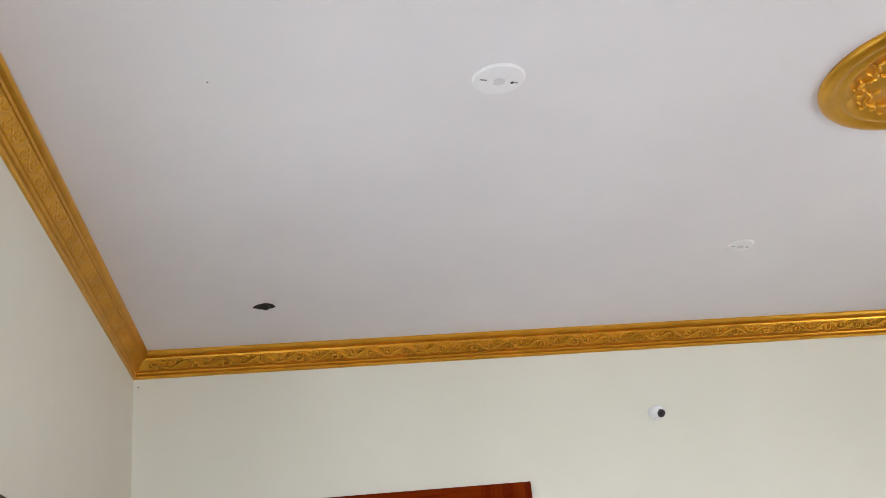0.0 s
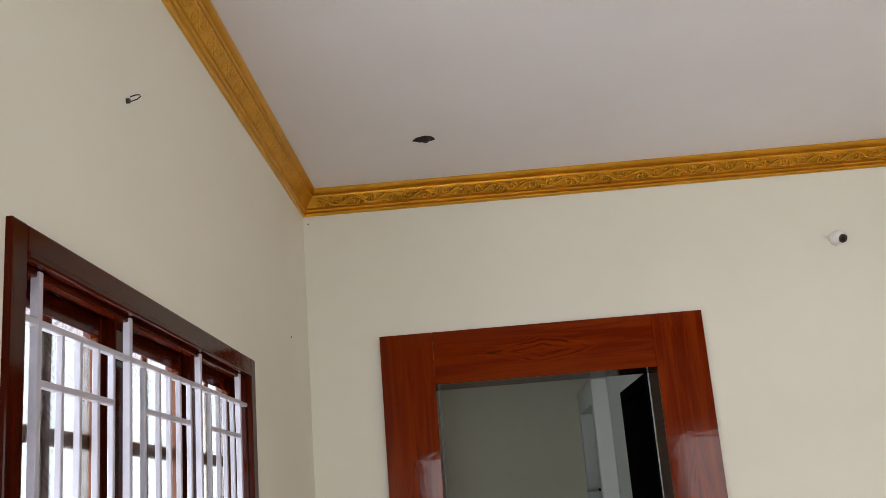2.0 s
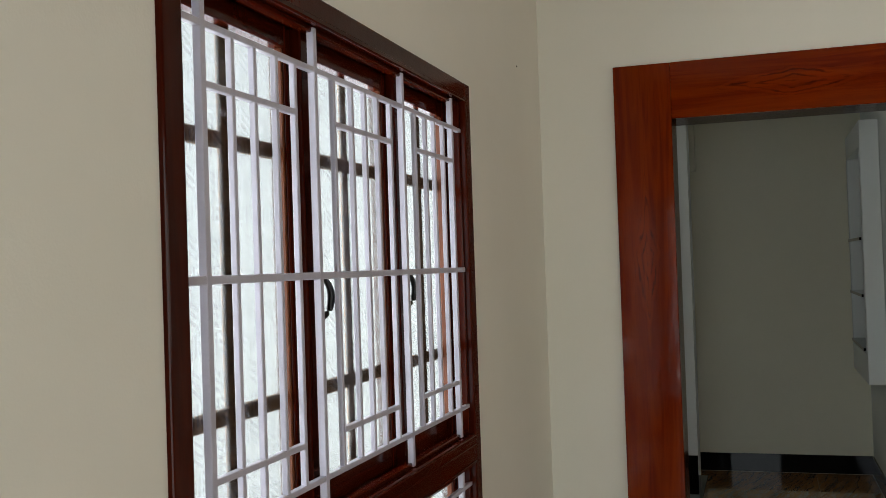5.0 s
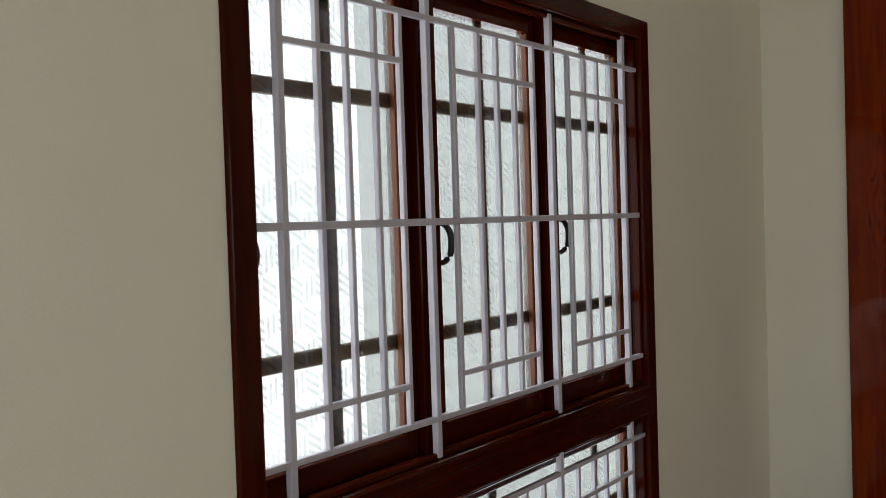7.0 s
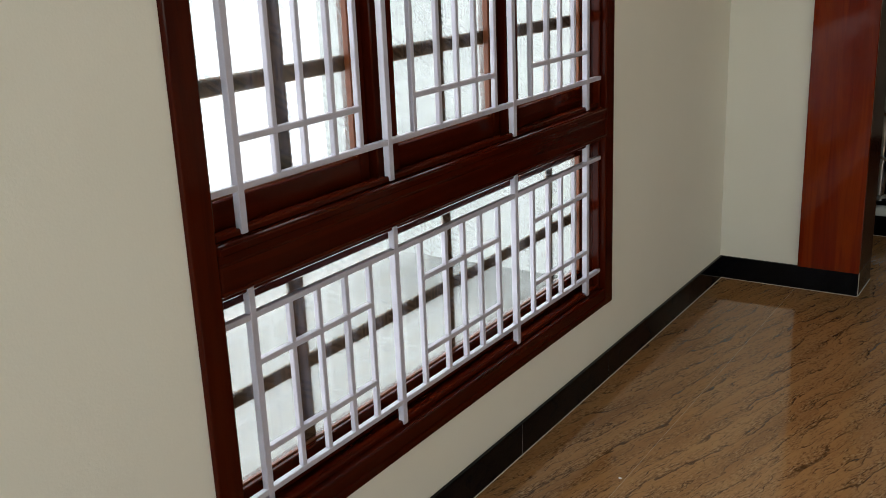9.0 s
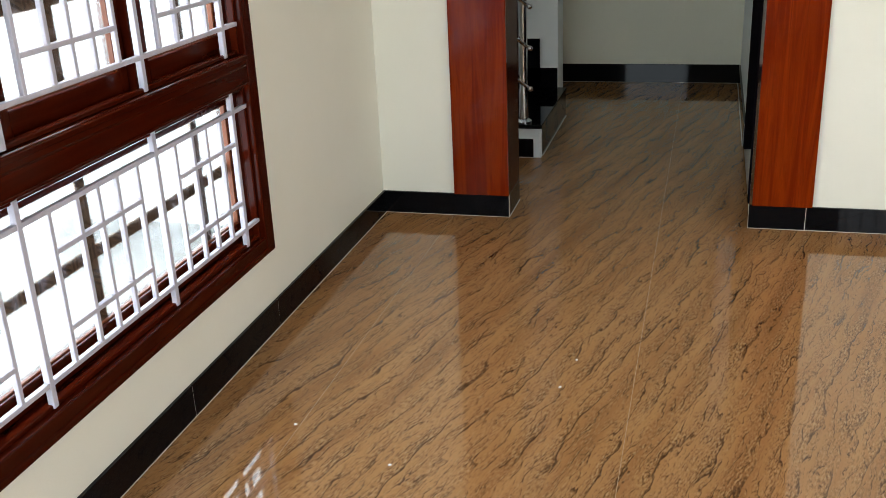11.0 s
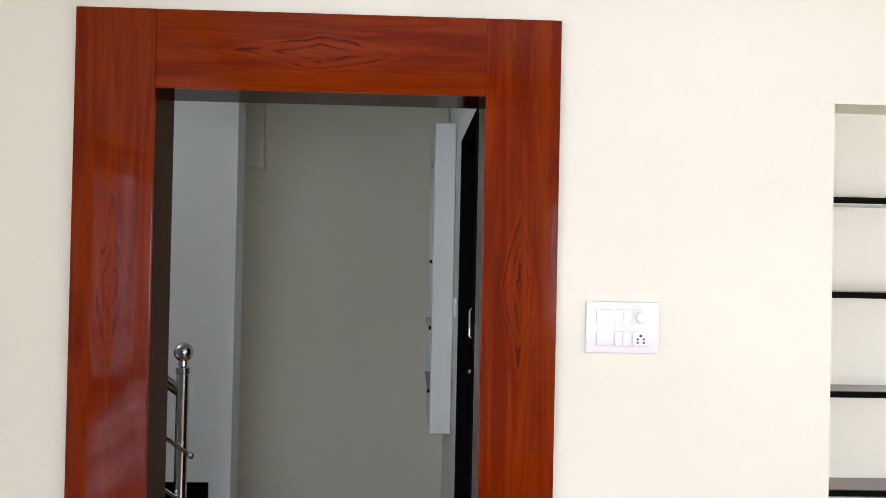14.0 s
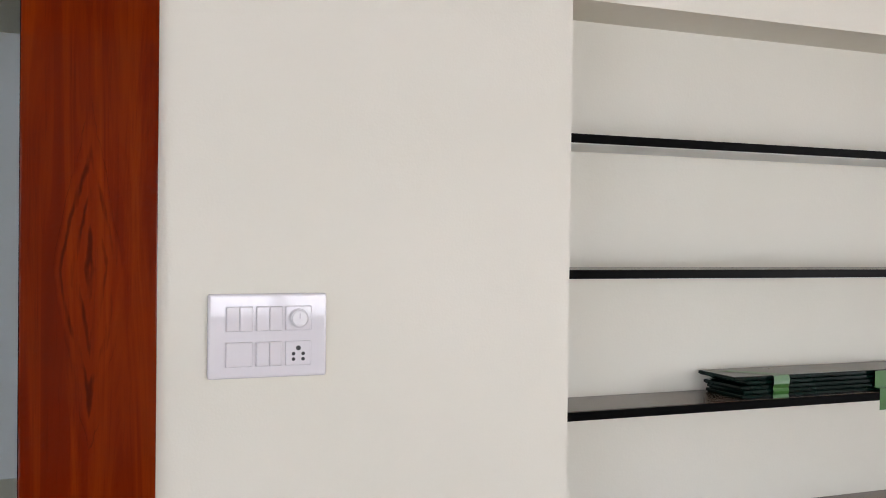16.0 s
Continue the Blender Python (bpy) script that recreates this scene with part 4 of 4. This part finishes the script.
# ---- ceiling fittings ----
def ceiling_plate(x, y, turn, size=1.0):
    cp = thing("ceiling_light_cover", "round white plastic cover plate on the ceiling", "ceiling fitting", pose(x, y, CEIL_Z, 0, 0, turn) @ Matrix.Diagonal((size, size, size, 1)), "ceiling cover plates")
    part("plate", lathe([(0.075, 0.0), (0.075, -0.004), (0.071, -0.009), (0.055, -0.011), (0.02, -0.011)], 40), PLATE, cp, smooth=False)
    part("centre_boss", lathe([(0.018, -0.0105), (0.018, -0.0135), (0.015, -0.015)], 24), SHADOW_LINE, cp, "grey centre knock-out")
    part("slot", block(-0.056, -0.036, -0.002, 0.002, -0.0122, -0.010), SLOT, cp)
    part("slot", block(0.036, 0.056, -0.002, 0.002, -0.0122, -0.010), SLOT, cp)
    part("screw", lathe([(0.0045, -0.0108), (0.0045, -0.0135)], 12), DARK, cp, "black screw head").location = (0.039, 0, 0)


ceiling_plate(1.345, -2.377, 10)
ceiling_plate(2.61, -1.065, 10, 0.76)


def rough_hole(name, at, rx, ry, wires, label):
    """An unfinished box hole with broken edge and cable ends."""
    rng = random.Random(11)
    hole = thing(name, label, "hole", at)
    bm = bmesh.new()
    ring = [bm.verts.new((rx * (1 + rng.uniform(-0.18, 0.18)) * math.cos(a), ry * (1 + rng.uniform(-0.18, 0.18)) * math.sin(a), -0.0015)) for a in [k * math.pi / 9 for k in range(18)]]
    top = [bm.verts.new((v.co.x * 1.02, v.co.y * 1.02, 0)) for v in ring]
    bm.faces.new(ring)
    for k in range(18):
        bm.faces.new((ring[k], ring[(k + 1) % 18], top[(k + 1) % 18], top[k]))
    part("cavity", bm, HOLE, hole)
    for k in range(wires):
        a = rng.uniform(0, 6.28)
        pts = [(0.6 * rx * math.cos(a + f * 2.2) * (1 - f * 0.3), 0.7 * ry * math.sin(a + f * 2.2), -0.002 - 0.006 * math.sin(f * 3.1)) for f in (0, 0.25, 0.5, 0.75, 1)]
        part("cable_end", tube(pts, 0.0022, 6), CABLE, hole, "dark cable end")


rough_hole("ceiling_box_hole", pose(0.634, -0.605, CEIL_Z), 0.044, 0.036, 3, "open dark junction-box hole with cable ends in the ceiling")


def build_cable_loop():
    loop = thing("cable_loop", "short dark cable end looped out of the cream wall", "cable", pose(0.0, -2.428, 2.552))
    pts = [(-0.004, 0, -0.003), (0.012, 0, -0.002), (0.026, 0.001, 0.003), (0.034, 0.001, 0.009), (0.032, 0, 0.013), (0.022, -0.001, 0.013), (0.009, -0.001, 0.009)]
    part("cable", tube(pts, 0.0017, 8), CABLE, loop)
    # dark hole at the cable's root, put in as a small black boss
    hole_boss = lathe([(0.0065, -0.002), (0.0065, 0.007), (0.0050, 0.009), (0.0, 0.009)], 16)
    hole_boss.transform(pose(0, 0, 0, 0, 90, 0))
    part("hole_boss", hole_boss, DARK, loop, "black boss standing in for the dark wall hole")


build_cable_loop()


def build_medallion():
    md = thing("ceiling_medallion", "round gold plaster ceiling medallion with raised leaves", "ceiling medallion", pose(2.675, -2.383, CEIL_Z, 0, 0, 0) @ Matrix.Diagonal((0.84, 0.84, 1, 1)))
    prof = [(0.405, 0.0), (0.405, -0.008), (0.395, -0.018), (0.375, -0.024), (0.355, -0.022), (0.345, -0.015), (0.335, -0.015), (0.325, -0.021), (0.312, -0.021),
            (0.300, -0.012), (0.19, -0.012), (0.18, -0.020), (0.165, -0.022), (0.155, -0.014), (0.08, -0.014), (0.07, -0.026), (0.03, -0.03)]
    part("disc", lathe(prof, 128), GOLD, md, smooth=True)
    leaf = bmesh.new()
    for cx, cy, s, a in ((0, 0, 0.026, 0.3), (0.026, 0.016, 0.018, 1.0), (0.030, -0.014, 0.018, -0.5), (-0.026, 0.014, 0.017, 2.2), (-0.02, -0.018, 0.014, -1.2)):
        one = bmesh.new()
        bmesh.ops.create_icosphere(one, subdivisions=2, radius=1.0)
        bmesh.ops.transform(one, verts=one.verts[:], matrix=Matrix.Translation((cx, cy, 0)) @ Matrix.Rotation(a, 4, "Z") @ Matrix.Diagonal((s * 0.8, s * 0.36, 0.011, 1)))
        join(leaf, one)
    me = mesh_of("leaf_cluster", leaf, GOLD, True)
    for k in range(22):
        a = k * 2 * math.pi / 22
        ob = new("leaf_cluster", me)
        ob.matrix_world = md.matrix_world @ Matrix.Rotation(a, 4, "Z") @ Matrix.Translation((0.247 + 0.014 * (-1) ** k, 0, -0.014)) @ Matrix.Rotation(1.2 + 0.5 * (-1) ** k, 4, "Z")
        ob.parent = md
        ob.matrix_parent_inverse = md.matrix_world.inverted()


build_medallion()


def build_camera_dome():
    cc = thing("dome_camera", "small white dome security camera with dark lens on the wall", "security camera", pose(2.509, 0.0, 2.632, 90))
    part("base", lathe([(0.035, 0.0), (0.035, 0.012), (0.031, 0.018), (0.026, 0.020)], 32), PLATE, cc)
    ball = bmesh.new()
    bmesh.ops.create_uvsphere(ball, u_segments=28, v_segments=18, radius=0.033)
    part("ball", ball, PLATE, cc, smooth=True).location = (0, 0, 0.030)
    eye = lathe([(0.020, 0.0), (0.020, 0.010), (0.017, 0.012)], 28)
    face = part("face", eye, DARK, cc, "black camera face")
    face.matrix_parent_inverse = Matrix.Identity(4)
    face.matrix_basis = pose(0.010, -0.012, 0.052, 30, 12, 0)
    lens = bmesh.new()
    bmesh.ops.create_uvsphere(lens, u_segments=20, v_segments=12, radius=0.010)
    part("lens", lens, LENS, face, smooth=True).location = (0, 0, 0.010)


build_camera_dome()


def build_specks():
    """Nails in the walls and plaster crumbs left on the floor."""
    for m in (pose(0.024, -0.001, 2.925, 90), pose(0.001, -0.44, 2.305, 0, 90)):
        bm = lathe([(0.0035, -0.001), (0.0035, 0.003)], 8)
        tagged(part("wall_nail", bm, DARK, at=m), "small dark nail head in the plaster", "nail", "wall nails")
    bm = lathe([(0.0021, 0.0), (0.0021, -0.002)], 8)
    tagged(part("ceiling_nail", bm, DARK, at=pose(0.555, -2.38, CEIL_Z)), "small dark fixing in the white ceiling", "nail")
    rng = random.Random(3)
    for x, y in ((0.642, -1.974), (0.317, -1.828), (1.019, -1.485), (1.045, -1.305), (0.90, -2.6), (1.36, -2.35)):
        one = bmesh.new()
        bmesh.ops.create_icosphere(one, subdivisions=1, radius=0.0058)
        for v in one.verts:
            v.co *= rng.uniform(0.6, 1.2)
            v.co.z = max(-0.002, v.co.z * 0.5)
        tagged(part("plaster_crumb", one, SPECK, at=pose(x, y, 0.002)), "small white plaster crumb on the brown floor", "crumb", "plaster crumbs")


build_specks()


# ---- floor slabs, last ----
def build_slabs():
    fl = bpy.data.objects["floor"]
    wide, deep, meshes = 0.9, 2.7, {}
    for k in range(-1, 6):
        x = 1.23 + k * wide
        if 0 < x < ROOM_X:
            part("joint_grout", block(x - 0.0007, x + 0.0007, ROOM_Y, HALL_Y if x < HALL_R else 0.0, -0.0118, -0.0003), FLOOR_GROUT, fl, "thin brown grout line")
    part("joint_grout", block(0, ROOM_X, -2.7007, -2.6993, -0.0118, -0.0005), FLOOR_GROUT, fl, "thin brown grout line")

    def lay(x0, x1, y0, y1):
        key = (round(x1 - x0, 4), round(y1 - y0, 4))
        if key not in meshes:
            w, d = key[0] / 2 - 0.0007, key[1] / 2 - 0.0007
            meshes[key] = mesh_of("granite_slab", block(-w, w, -d, d, -0.0119, 0.0, 0.0003), GRANITE)
        ob = new("granite_slab", meshes[key])
        ob.matrix_world = pose((x0 + x1) / 2, (y0 + y1) / 2, 0)
        ob.parent = fl

    def cover(left, right, low, high):
        x = 1.23 - 8 * wide
        while x < right:
            y = -4 * deep
            while y < high:
                a, b, c, d = max(x, left), min(x + wide, right), max(y, low), min(y + deep, high)
                if b - a > 0.01 and d - c > 0.01:
                    lay(a, b, c, d)
                y += deep
            x += wide

    cover(0.0, ROOM_X, ROOM_Y - 0.1, 0.0)
    cover(OPEN_L, OPEN_R, 0.0, DEEP)
    cover(-0.6, HALL_R, DEEP, HALL_Y)


build_slabs()
